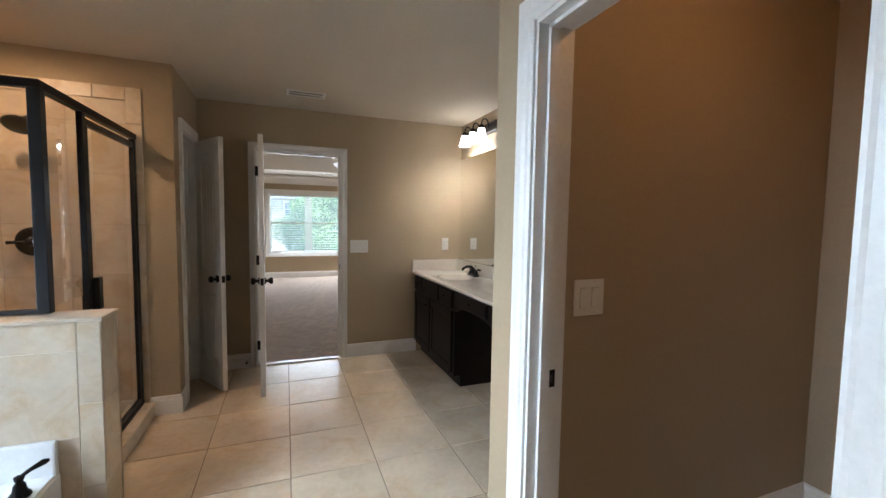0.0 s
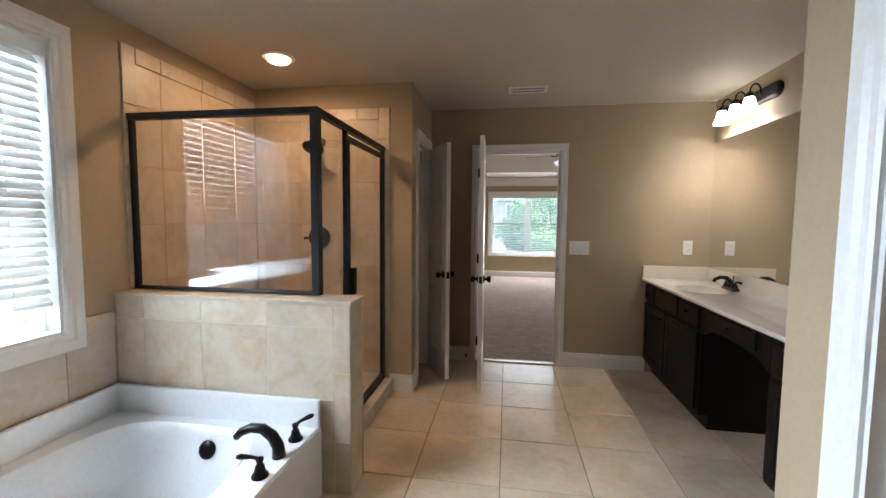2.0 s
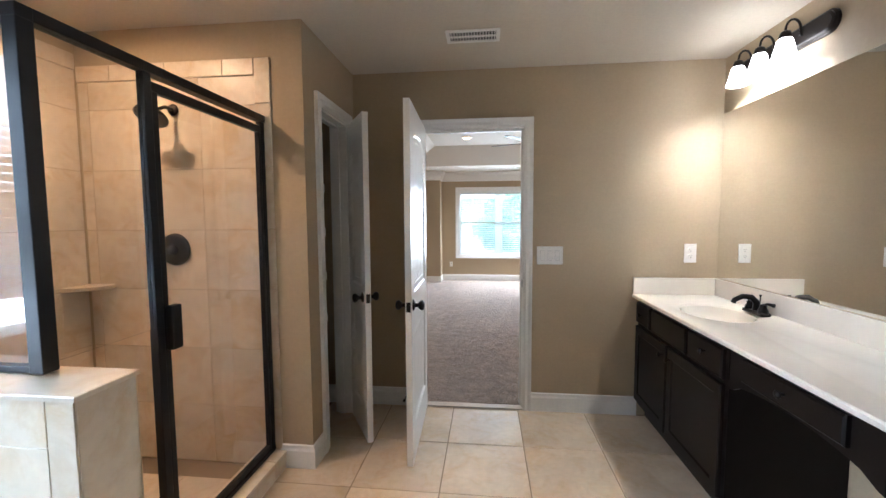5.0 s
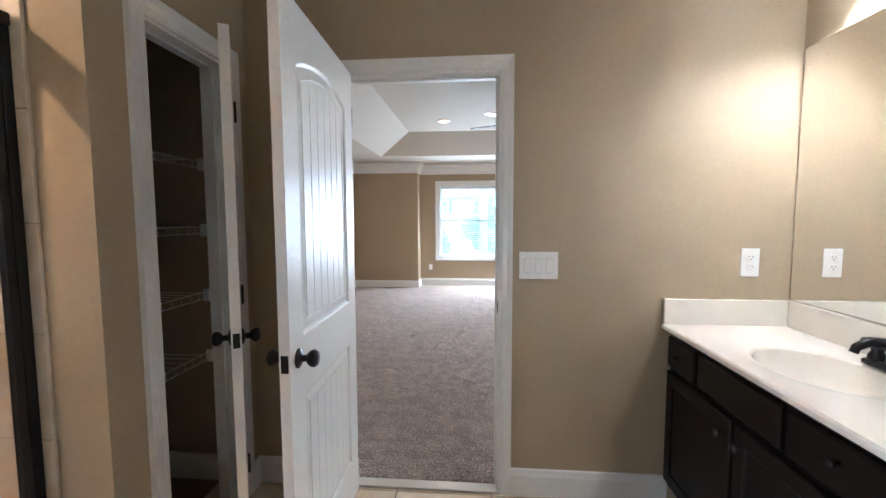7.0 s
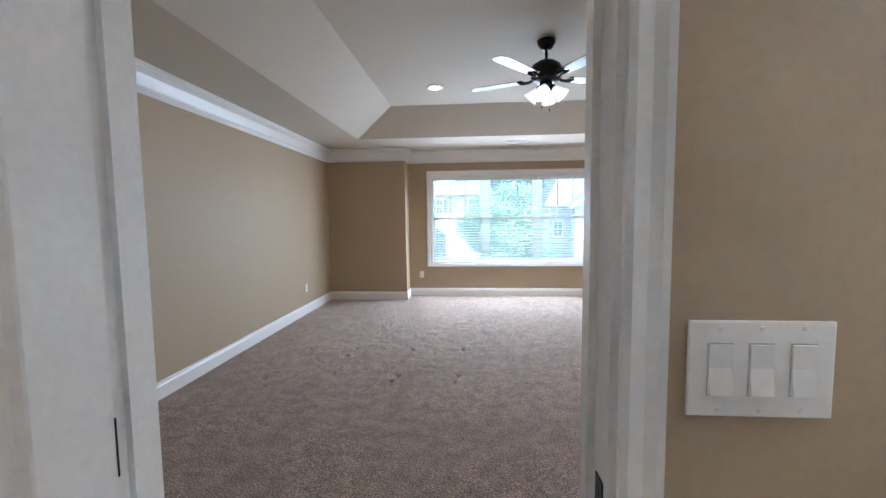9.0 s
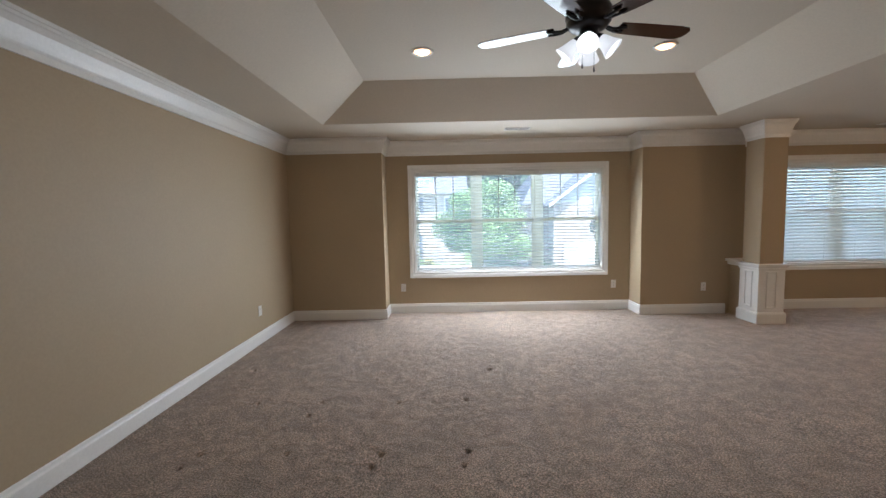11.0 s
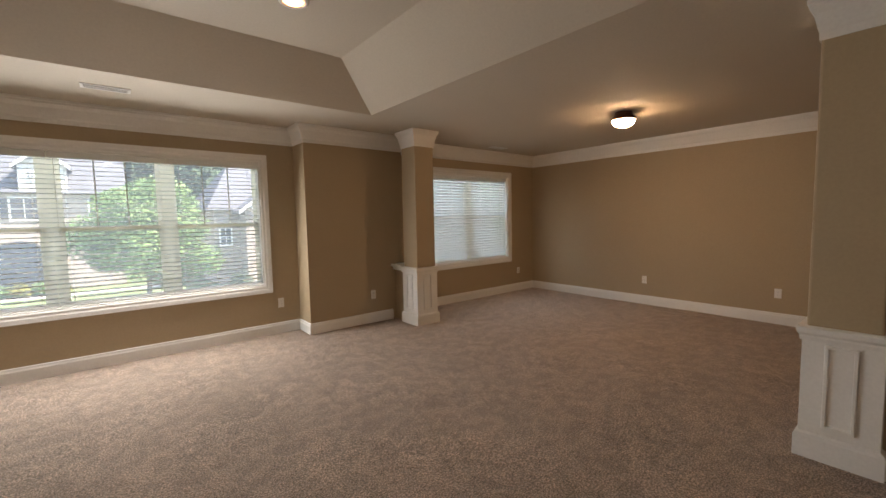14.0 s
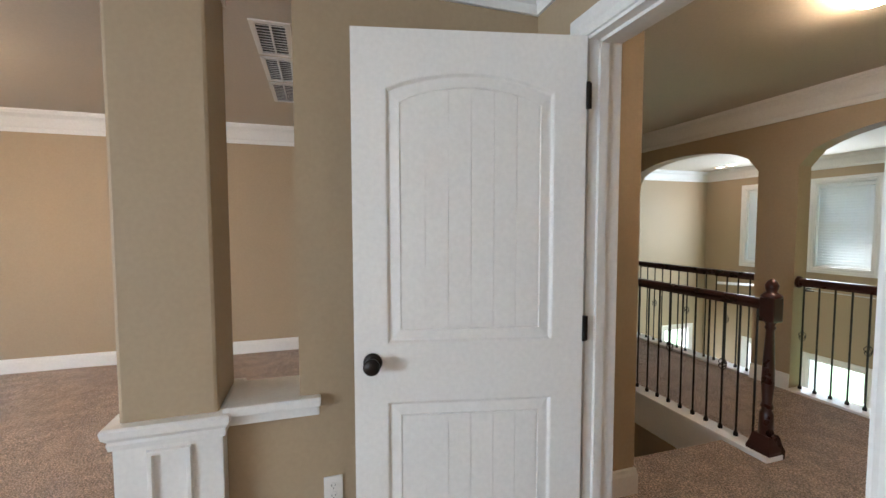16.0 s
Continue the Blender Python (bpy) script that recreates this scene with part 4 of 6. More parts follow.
def grille(name, x, y, z, lx, ly, label, slats, split=1):
    """A ceiling register, long side along x."""
    ob = empty(name, pose(x, y, z))
    for k in range(split):
        a0 = -lx / 2 + lx * k / split
        a1 = a0 + lx / split - (0.035 if k < split - 1 else 0)
        w = 0.022 if split == 1 else 0.03
        bm = bmesh.new()
        box(bm, a0, -ly / 2, -0.008, a1, -ly / 2 + w, 0, bevel=0.002)
        box(bm, a0, ly / 2 - w, -0.008, a1, ly / 2, 0, bevel=0.002)
        box(bm, a0, -ly / 2 + w, -0.008, a0 + w, ly / 2 - w, 0)
        box(bm, a1 - w, -ly / 2 + w, -0.008, a1, ly / 2 - w, 0)
        part("frame", bm, TRIM, ob)
        # Dark sheet in place of the shaded duct behind the slats.
        part("backing", cube(a0 + w, -ly / 2 + w, -0.0025, a1 - w, ly / 2 - w, -0.0005), SLOTSHADE, ob)
        n = slats
        me = None
        for i in range(n):
            u = a0 + w + (a1 - a0 - 2 * w) * (i + 0.5) / n
            if me is None:
                bm = cube(-0.0015, -ly / 2 + w, -0.006, 0.0015, ly / 2 - w, 0)
                bmesh.ops.rotate(bm, cent=(0, 0, -0.005), matrix=Matrix.Rotation(radians(25), 3, "Y"), verts=bm.verts[:])
                s = part("slat", bm, TRIM, ob)
                me = s.data
            else:
                s = new("slat", me)
                s.parent = ob
            s.location = (u, 0, -0.001)
        part("bar", cube(a0 + w, -0.006, -0.009, a1 - w, 0.006, -0.001), TRIM, ob)
    return tagged(ob, label, "air vent")


grille("ceiling_vent", 0.69, 4.21, CEIL, 0.31, 0.16, "white louvred air register in the bathroom ceiling", 16)

# linen closet shelves
for z in (1.675, 1.345, 1.01, 0.69):
    ob = empty("wire_shelf", pose(0, 0, z))
    for y in [4.03 + 0.06 * k for k in range(1, 12)]:
        part("wire", tube(bmesh.new(), [(-0.86, y, 0), (-0.47, y, 0), (-0.465, y, -0.035)], 0.0018, 6), TRIM, ob)
    for x, dz in ((-0.86, -0.003), (-0.47, -0.003), (-0.465, -0.036)):
        part("rail", tube(bmesh.new(), [(x, 4.032, dz), (x, BY1 - 0.002, dz)], 0.003, 6), TRIM, ob)
    part("bracket", cube(-0.475, BY1 - 0.012, -0.05, -0.445, BY1 - 0.001, 0.012, bevel=0.002), TRIM, ob)
    tagged(ob, "white wire shelf in the linen closet", "shelf", "linen closet shelves")
wall("wall_linen_back", "y", -0.88, -0.08, 4.03, BY1)
baseboard("baseboard_10", [(-0.32, BY1), (-0.88, BY1), (-0.88, 4.03)])
ob = empty("door_stop", pose(0.165, BY1 - 0.016, 0.07))
part("rod", tube(bmesh.new(), [(0, 0, 0), (0, -0.06, 0)], 0.005, 8), BRONZE, ob)
part("tip", tube(bmesh.new(), [(0, -0.06, 0), (0, -0.075, 0)], 0.010, 10), BRONZE, ob)
tagged(ob, "small bronze door stop on the baseboard", "door stop")
bm = cube(0.248, 4.735, -0.002, 1.050, 4.80, 0.010, bevel=0.003)
structure("trim_threshold", bm, MARBLE, "pale stone threshold strip in the doorway", "threshold")
ob = empty("toilet_room_light", pose(1.95, 1.0, CEIL - 0.001))
part("lens", lathe(bmesh.new(), [(0.12, 0), (0.11, -0.03), (0.07, -0.06), (0, -0.07)], None, 24), DIM, ob, smooth=True)
tagged(ob, "warm ceiling lamp in the toilet room", "ceiling light")


# ---- windows and blinds ----
def window(name, axis, face, out, a0, a1, z0, z1, units, label, muntins=True):
    """Casing on the inner face, liner, and double-hung units with glass; out is the way outdoors along the wall's normal."""
    ob = tagged(empty(name), label, "window", kind="structure")
    part("casing", casing("c", axis, face, -out, a0, a1, z1, z0, width=0.085), TRIM, ob)
    d = 0.11 * out

    def bx(nm, u0, u1, w0, w1, c0, c1, m=TRIM, parent=ob, bev=0.0):
        w0, w1 = face + w0 * out, face + w1 * out
        lo, hi = min(w0, w1), max(w0, w1)
        a = (u0, lo, c0, u1, hi, c1) if axis == "x" else (lo, u0, c0, hi, u1, c1)
        return part(nm, cube(*a, bevel=bev), m, parent)
    bx("sill", a0, a1, -0.004, 0.15, z0, z0 + 0.015)
    bx("liner", a0, a1, 0, 0.15, z1 - 0.015, z1)
    bx("liner", a0, a0 + 0.015, 0, 0.15, z0 + 0.015, z1 - 0.015)
    bx("liner", a1 - 0.015, a1, 0, 0.15, z0 + 0.015, z1 - 0.015)
    a0, a1, z0, z1 = a0 + 0.015, a1 - 0.015, z0 + 0.015, z1 - 0.015
    w = (a1 - a0) / units
    zm = (z0 + z1) / 2 + 0.01
    for k in range(units):
        b0, b1 = a0 + w * k, a0 + w * (k + 1)
        if k:
            bx("mullion", b0 - 0.045, b0 + 0.045, 0.075, 0.14, z0, z1, VINYL)
        e0, e1 = b0 + (0.045 if k else 0.0), b1 - (0.045 if k < units - 1 else 0.0)
        for lo, hi, dd in ((z0, zm + 0.02, 0.085), (zm - 0.02, z1, 0.115)):
            f = 0.04
            sash = bx("sash", e0, e0 + f, dd, dd + 0.028, lo, hi, VINYL)
            bx("stile", e1 - f, e1, dd, dd + 0.028, lo, hi, VINYL, sash)
            bx("rail", e0 + f, e1 - f, dd, dd + 0.028, lo, lo + f, VINYL, sash)
            bx("rail", e0 + f, e1 - f, dd, dd + 0.028, hi - f, hi, VINYL, sash)
            g = bx("pane", e0 + f, e1 - f, dd + 0.011, dd + 0.016, lo + f, hi - f, GLASS, sash)
            g.visible_shadow = False
            if muntins and lo > z0:
                for q in (1, 2):
                    u = e0 + f + (e1 - e0 - 2 * f) * q / 3
                    bx("muntin", u - 0.006, u + 0.006, dd + 0.002, dd + 0.011, lo + f, hi - f, VINYL, sash)
    return ob


def blind(name, axis, at, a0, a1, z0, z1, tilt, label, cords=2, pitch=0.043, tassels=(), loose=1.5):
    """A slatted blind hung in the opening, rest on its own head rail."""
    ob = empty(name)
    ln = a1 - a0

    def place(o, u, z):
        o.matrix_world = (pose(u, at, z) if axis == "x" else pose(at, u, z, 0, 0, 90))
    def bx(nm, hw, u0, u1, c0, c1, bev=0.003):
        a = (u0, at - hw, c0, u1, at + hw, c1) if axis == "x" else (at - hw, u0, c0, at + hw, u1, c1)
        return part(nm, cube(*a, bevel=bev), BLIND, ob)
    bx("head_rail", 0.028, a0, a1, z1 - 0.055, z1)
    bx("bottom_rail", 0.025, a0, a1, z0, z0 + 0.018)
    n = int((z1 - 0.06 - z0 - 0.02) / pitch)
    bm = bmesh.new()
    w = 0.025
    prof = [(-w, -0.0012), (-w * 0.5, 0.001), (0, 0.0018), (w * 0.5, 0.001), (w, -0.0012), (w, 0.0012), (w * 0.5, 0.0034), (0, 0.0042), (-w * 0.5, 0.0034), (-w, 0.0012)]
    rs = [[bm.verts.new((u, p, q)) for p, q in prof] for u in (-ln / 2, ln / 2)]
    for j in range(len(prof)):
        k = (j + 1) % len(prof)
        bm.faces.new((rs[0][j], rs[0][k], rs[1][k], rs[1][j]))
    bm.faces.new(rs[0])
    bm.faces.new(rs[1])
    me = None
    for i in range(n):
        z = z0 + 0.035 + (z1 - 0.075 - z0 - 0.035) * i / max(1, n - 1)
        if me is None:
            o = part("slat", bm, BLIND, ob)
            me = o.data
        else:
            o = new("slat", me)
            o.parent = ob
        jit = random.uniform(-loose, loose)
        o.matrix_world = pose((a0 + a1) / 2, at, z, tilt + jit) if axis == "x" else pose(at, (a0 + a1) / 2, z, 0, 0, 90) @ pose(0, 0, 0, tilt + jit)
    s = -0.027 if axis == "x" else (0.027 if at < 0 else -0.027)
    for k in range(cords):
        u = a0 + ln * (0.12 + 0.76 * k / max(1, cords - 1))
        for q in (-0.026, 0.026):
            p0, p1 = ((u, at + q, z0 + 0.01), (u, at + q, z1 - 0.05)) if axis == "x" else ((at + q, u, z0 + 0.01), (at + q, u, z1 - 0.05))
            part("ladder_cord", tube(bmesh.new(), [p0, p1], 0.0012, 4), BLIND, ob)
    for f, zt in tassels:
        u = a0 + ln * f
        q = at + s * 1.25
        p0, p1 = ((u, q, zt), (u, q, z1 - 0.05)) if axis == "x" else ((q, u, zt), (q, u, z1 - 0.05))
        c = part("pull_cord", tube(bmesh.new(), [p0, p1], 0.0012, 4), BLIND, ob)
        part("tassel", lathe(bmesh.new(), [(0.003, 0.03), (0.009, 0.02), (0.011, 0.004), (0.008, 0.0), (0, 0)], Matrix.Translation(p0), 10), BLIND, c, smooth=True)
    return tagged(ob, label, "window blind")


window("window_bath", "y", BX0, -1, 1.02, 2.36, 0.84, 2.22, 1, "white double-hung bathroom window above the tub", muntins=False)
blind("bath_blind", "y", BX0 - 0.045, 1.045, 2.335, 0.985, 2.195, 52, "white slatted blind, slats nearly closed, bathroom window", 3, tassels=((0.75, 1.75), (0.72, 1.14)))
window("window_bay", "x", BAY, 1, *W1[:2], W1[2], W1[3], 3, "white triple double-hung bedroom window")
w = (W1[1] - W1[0] - 0.03) / 3
for k in range(3):
    u0 = W1[0] + 0.02 + w * k
    blind("bay_blind", "x", BAY + 0.042, u0 + 0.004, u0 + w - 0.004, W1[2] + 0.02, W1[3] - 0.02, 8, "white slatted blind, slats open, bedroom window", 2, tassels=((0.06, 1.30), (0.92, 1.30)))
window("window_sitting", "x", SIT, 1, *W2[:2], W2[2], W2[3], 2, "white double-hung sitting room window")
blind("sitting_blind", "x", SIT + 0.042, W2[0] + 0.02, W2[1] - 0.02, W2[2] + 0.02, W2[3] - 0.02, 48, "white slatted blind, slats half closed, sitting room window", 4, loose=0.4)

# ---- bedroom and sitting room things ----
WARM = glow("lit warm can lens", (1.0, 0.66, 0.42), 7.0)
for x, y in ((0.45, 6.83), (0.44, 8.79), (2.48, 8.80), (2.48, 6.83)):
    disc_light("recessed_light", x, y, TZ - 0.001, 0.095, "white-trimmed recessed light in the tray ceiling", WARM, 0.0)

FANBLADE = mat("glossy cherry fan blade", (0.045, 0.014, 0.010), 0.16, var=0.3, scale=7, bump=0.03, bscale=60)
FANLIT = glow("lit frosted fan shade", (0.96, 0.96, 1.0), 0.75)
FANGLASS = glow("frosted fan shade glass", (0.93, 0.96, 1.0), 0.055)
FANBULB = glow("lit fan bulb", (0.97, 0.97, 1.0), 9.0)
fan = empty("ceiling_fan", pose(1.46, 7.70, 0))
part("canopy", lathe(bmesh.new(), [(0.075, TZ - 0.001), (0.072, TZ - 0.03), (0.045, TZ - 0.07), (0.02, TZ - 0.08)], None, 24), BRONZE, fan, smooth=True)
part("downrod", tube(bmesh.new(), [(0, 0, TZ - 0.07), (0, 0, 2.62)], 0.013, 12), BRONZE, fan)
part("motor", lathe(bmesh.new(), [(0.03, 2.645), (0.07, 2.63), (0.115, 2.60), (0.130, 2.565), (0.130, 2.535), (0.118, 2.515), (0.125, 2.505), (0.10, 2.475), (0.06, 2.46), (0.0, 2.46)], None, 36), BRONZE, fan, "ribbed dark bronze motor housing", smooth=True)
for k in range(18):
    a = 2 * math.pi * k / 18
    part("vent_rib", tube(bmesh.new(), [(0.066 * math.cos(a), 0.066 * math.sin(a), 2.468), (0.112 * math.cos(a), 0.112 * math.sin(a), 2.494)], 0.004, 6), IRON, fan)
for k in range(5):
    turn = 13 + 72 * k
    m = pose(0, 0, 2.50, 0, 0, turn)
    bm = tube(bmesh.new(), [(0.10, 0, 0.0), (0.15, 0.012, -0.018), (0.19, 0.02, -0.016), (0.235, 0.025, -0.012)], [0.011, 0.008, 0.009, 0.006], 8)
    tube(bm, [(0.10, 0, 0.0), (0.15, -0.012, -0.018), (0.19, -0.02, -0.016), (0.235, -0.025, -0.012)], [0.011, 0.008, 0.009, 0.006], 8)
    bmesh.ops.transform(bm, matrix=m, verts=bm.verts[:])
    part("blade_iron", bm, BRONZE, fan, smooth=True)
    outline = [(0.19, -0.052), (0.30, -0.060), (0.58, -0.068), (0.635, -0.060), (0.66, -0.035), (0.665, 0.0), (0.66, 0.035), (0.635, 0.060), (0.58, 0.068), (0.30, 0.060), (0.19, 0.052)]
    bm = bmesh.new()
    lo = [bm.verts.new((x, y, -0.006)) for x, y in outline]
    hi = [bm.verts.new((x, y, 0.0)) for x, y in outline]
    bm.faces.new(lo)
    bm.faces.new(hi)
    for i in range(len(lo)):
        bm.faces.new((lo[i], lo[(i + 1) % len(lo)], hi[(i + 1) % len(lo)], hi[i]))
    bmesh.ops.transform(bm, matrix=m @ pose(0, 0, -0.002, -5, 0, 0), verts=bm.verts[:])
    part("blade", bm, FANBLADE, fan, "glossy dark cherry blade")
part("light_fitter", lathe(bmesh.new(), [(0.05, 2.462), (0.052, 2.43), (0.035, 2.40), (0.02, 2.385), (0, 2.38)], None, 20), BRONZE, fan, smooth=True)
for k in range(4):
    m = pose(0, 0, 2.42, 0, 0, 70 + 90 * k) @ pose(0.055, 0, 0, 0, 135, 0)
    part("shade_holder", lathe(bmesh.new(), [(0.016, -0.02), (0.026, 0.004), (0.028, 0.02)], m, 16), BRONZE, fan, smooth=True)
    part("glass_shade", lathe(bmesh.new(), [(0.026, 0.012), (0.034, 0.03), (0.046, 0.075), (0.062, 0.115), (0.060, 0.116), (0.044, 0.078), (0.03, 0.032), (0.0, 0.022)], m, 20), FANGLASS, fan, "lit frosted glass shade", smooth=True)
    part("bulb", lathe(bmesh.new(), [(0.0, 0.03), (0.016, 0.04), (0.024, 0.062), (0.018, 0.082), (0.0, 0.09)], m, 14), FANBULB, fan, "glowing bulb", smooth=True)
for dx, dy, zt in ((-0.03, 0.015, 2.285), (0.03, -0.01, 2.255)):
    c = part("pull_chain", tube(bmesh.new(), [(dx, dy, 2.40), (dx, dy, zt)], 0.0016, 5), IRON, fan)
    part("chain_fob", lathe(bmesh.new(), [(0.002, 0.03), (0.006, 0.012), (0.004, 0.0), (0, 0)], Matrix.Translation((dx, dy, zt - 0.028)), 10), WOOD, c)
tagged(fan, "dark bronze ceiling fan with five cherry blades, lamps lit", "ceiling fan")

REDBRONZE = mat("warm bronze", (0.14, 0.055, 0.03), 0.35, 0.6, var=0.15, scale=15)
ob = empty("flush_light", pose(5.86, 8.30, CEIL - 0.001))
part("pan", lathe(bmesh.new(), [(0.085, 0), (0.09, -0.03), (0.118, -0.062), (0.126, -0.078), (0.120, -0.088), (0.105, -0.082)], None, 32), REDBRONZE, ob, smooth=True)
part("bowl", lathe(bmesh.new(), [(0.118, -0.086), (0.111, -0.112), (0.086, -0.140), (0.044, -0.156), (0, -0.159)], None, 32), BOWL, ob, "glowing white glass bowl", smooth=True)
tagged(ob, "bronze-rimmed flush ceiling light, lit", "ceiling light")

grille("ceiling_vent", 1.515, 10.42, CEIL, 0.32, 0.13, "white louvred register in the bedroom soffit", 16)
grille("ceiling_vent", 6.37, 10.62, CEIL, 0.32, 0.13, "white louvred register in the sitting room ceiling", 16)
grille("return_air_grille", 5.98, 6.10, CEIL, 1.46, 0.21, "long white return air grille in three sections", 11, split=3)

# ---- hall, stairs and the tall room beyond ----
HX0, HX1 = 3.08, 8.3
STX0, STY0, STY1 = 4.78, 3.36, 4.32
bm = bmesh.new()
for a in ((HX0, 1.98, HX1, 3.36), (HX0, 3.36, STX0, 4.32), (HX0, 4.32, 4.53, 4.90)):
    box(bm, a[0], a[1], -0.25, a[2], a[3], -0.001)
bmesh.ops.remove_doubles(bm, verts=bm.verts[:], dist=1e-4)
structure("floor_hall", bm, CARPET, "taupe carpet in the upstairs hall", "carpet")
wall("wall_hall_stub", "y", 4.53, T, 4.32 + T, 4.835)
wall("wall_stair_north", "x", 4.32, T, 4.53, HX1, z0=-3.0)
wall("wall_stair_south", "x", STY0, -0.06, STX0, HX1, z0=-3.0, z1=-0.251)
wall("wall_hall_west", "y", HX0, -T, -1.93, 4.835)
wall("wall_hall_east", "y", HX1, T, 1.95, 4.45, z0=-3.0)
bm = cube(HX0 - T, -1.95, CEIL, 9.5, 4.86, CEIL + 0.1)
structure("ceiling_hall", bm, CEILING, "flat cream ceiling over the hall", "ceiling")
bm = bmesh.new()
for k in range(14):
    box(bm, STX0 + 0.25 * k, STY0, -3.0, STX0 + 0.25 * (k + 1), STY1, -0.18 * (k + 1))
structure("stairs", bm, CARPET, "carpeted stair flight going down", "stairs")
# raking skirt board on the far stair wall
bm = bmesh.new()
pts = [(STX0, 4.318, -0.16), (HX1, 4.318, -2.70), (HX1, 4.318, -2.42), (STX0, 4.318, 0.12)]
f0 = [bm.verts.new(p) for p in pts]
f1 = [bm.verts.new((x, y - 0.02, z)) for x, y, z in pts]
bm.faces.new(f0)
bm.faces.new(f1)
for i in range(4):
    bm.faces.new((f0[i], f0[(i + 1) % 4], f1[(i + 1) % 4], f1[i]))
structure("trim_stair_skirt", bm, TRIM, "white raking skirt board beside the stairs", "trim")
structure("trim_stair_curb", cube(4.50, 3.25, -0.24, HX1, 3.385, 0.03, bevel=0.006), TRIM, "white curb board under the stair railing", "trim")


def arch_wall(name, y0, y1, x0, x1, z1, arches, z0=0.0):
    """A wall with segmental arches (a, b, spring, rise)."""
    bm = bmesh.new()
    cols = [x0]
    for a, b, s, r in sorted(arches):
        for f in [i / 16 for i in range(17)]:
            cols.append(a + (b - a) * f)
    cols.append(x1)

    for i, j in zip(cols, cols[1:]):
        if j - i < 1e-6:
            continue
        m = (i + j) / 2
        inside = [q for q in arches if q[0] < m < q[1]]
        if inside:
            a, b, s, r = inside[0]
            h = [s + r * math.sqrt(max(0.0, 1 - ((2 * x - a - b) / (b - a)) ** 2)) for x in (i, j)]
        else:
            h = [z0, z0]
        for y in (y0, y1):
            bm.faces.new([bm.verts.new(p) for p in ((i, y, h[0]), (j, y, h[1]), (j, y, z1), (i, y, z1))])
        bm.faces.new([bm.verts.new(p) for p in ((i, y0, h[0]), (j, y0, h[1]), (j, y1, h[1]), (i, y1, h[0]))])
    for a, b, s, r in arches:
        for x in (a, b):
            bm.faces.new([bm.verts.new(p) for p in ((x, y0, z0), (x, y1, z0), (x, y1, s), (x, y0, s))])
    bmesh.ops.remove_doubles(bm, verts=bm.verts[:], dist=1e-5)
    return structure(name, bm, PAINT, "tan wall with segmental arched openings", "wall")


arch_wall("wall_arches", 1.93, 2.08, HX0, HX1 + T, CEIL - 0.001, [(5.53, 7.10, 1.88, 0.26), (3.60, 5.21, 1.88, 0.26)])
wall("wall_balcony_face", "x", 1.93, 0.12, HX0, 9.25, z0=-2.9, z1=-0.002)
FW1, FW2 = (7.72, 8.44, 0.72, 2.06), (6.60, 7.33, 0.72, 2.06)
LW1, LW2 = (7.72, 8.34, -2.1, -0.78), (6.60, 7.33, -2.1, -0.78)
wall("wall_tall_south", "x", -1.8, -T, HX0, 9.25, [FW1, FW2, LW1, LW2], z0=-2.9)
wall("wall_tall_east", "y", 9.25, T, -1.93, 1.93, [(-1.42, -0.78, -2.1, -0.70)], z0=-2.9)
wall("wall_tall_north", "x", 1.93, 0.12, HX1 + T, 9.38, z0=-0.001)
structure("floor_tall_room", cube(HX0, -1.93, -3.0, 9.4, 1.93, -2.9), mat("oak floor boards", (0.30, 0.17, 0.09), 0.35, var=0.2, scale=6), "brown floor of the tall room below", "floor")
crown("trim_crown_3", [(HX0, 2.08), (HX1, 2.08)])
crown("trim_crown_4", [(9.25, 1.93), (9.25, -1.8), (HX0, -1.8)][::-1])
baseboard("baseboard_11", [(4.53, 4.835), (4.53, 4.32), (STX0, 4.32)][::-1])
baseboard("baseboard_12", [(5.21, 2.08), (5.53, 2.08)])
for nm, f in (("window_tall_a", FW1), ("window_tall_b", FW2), ("window_low_a", LW1), ("window_low_b", LW2)):
    window(nm, "x", -1.8, -1, *f, 1, "white window in the tall room's wall", muntins=False)
window("window_low_c", "y", 9.25, 1, -1.42, -0.78, -2.1, -0.70, 1, "white low window in the tall room", muntins=False)
for f in (FW1, FW2):
    blind("tall_blind", "x", -1.845, f[0] + 0.02, f[1] - 0.02, f[2] + 0.02, f[3] - 0.02, 74, "white closed slat blind on the tall window")


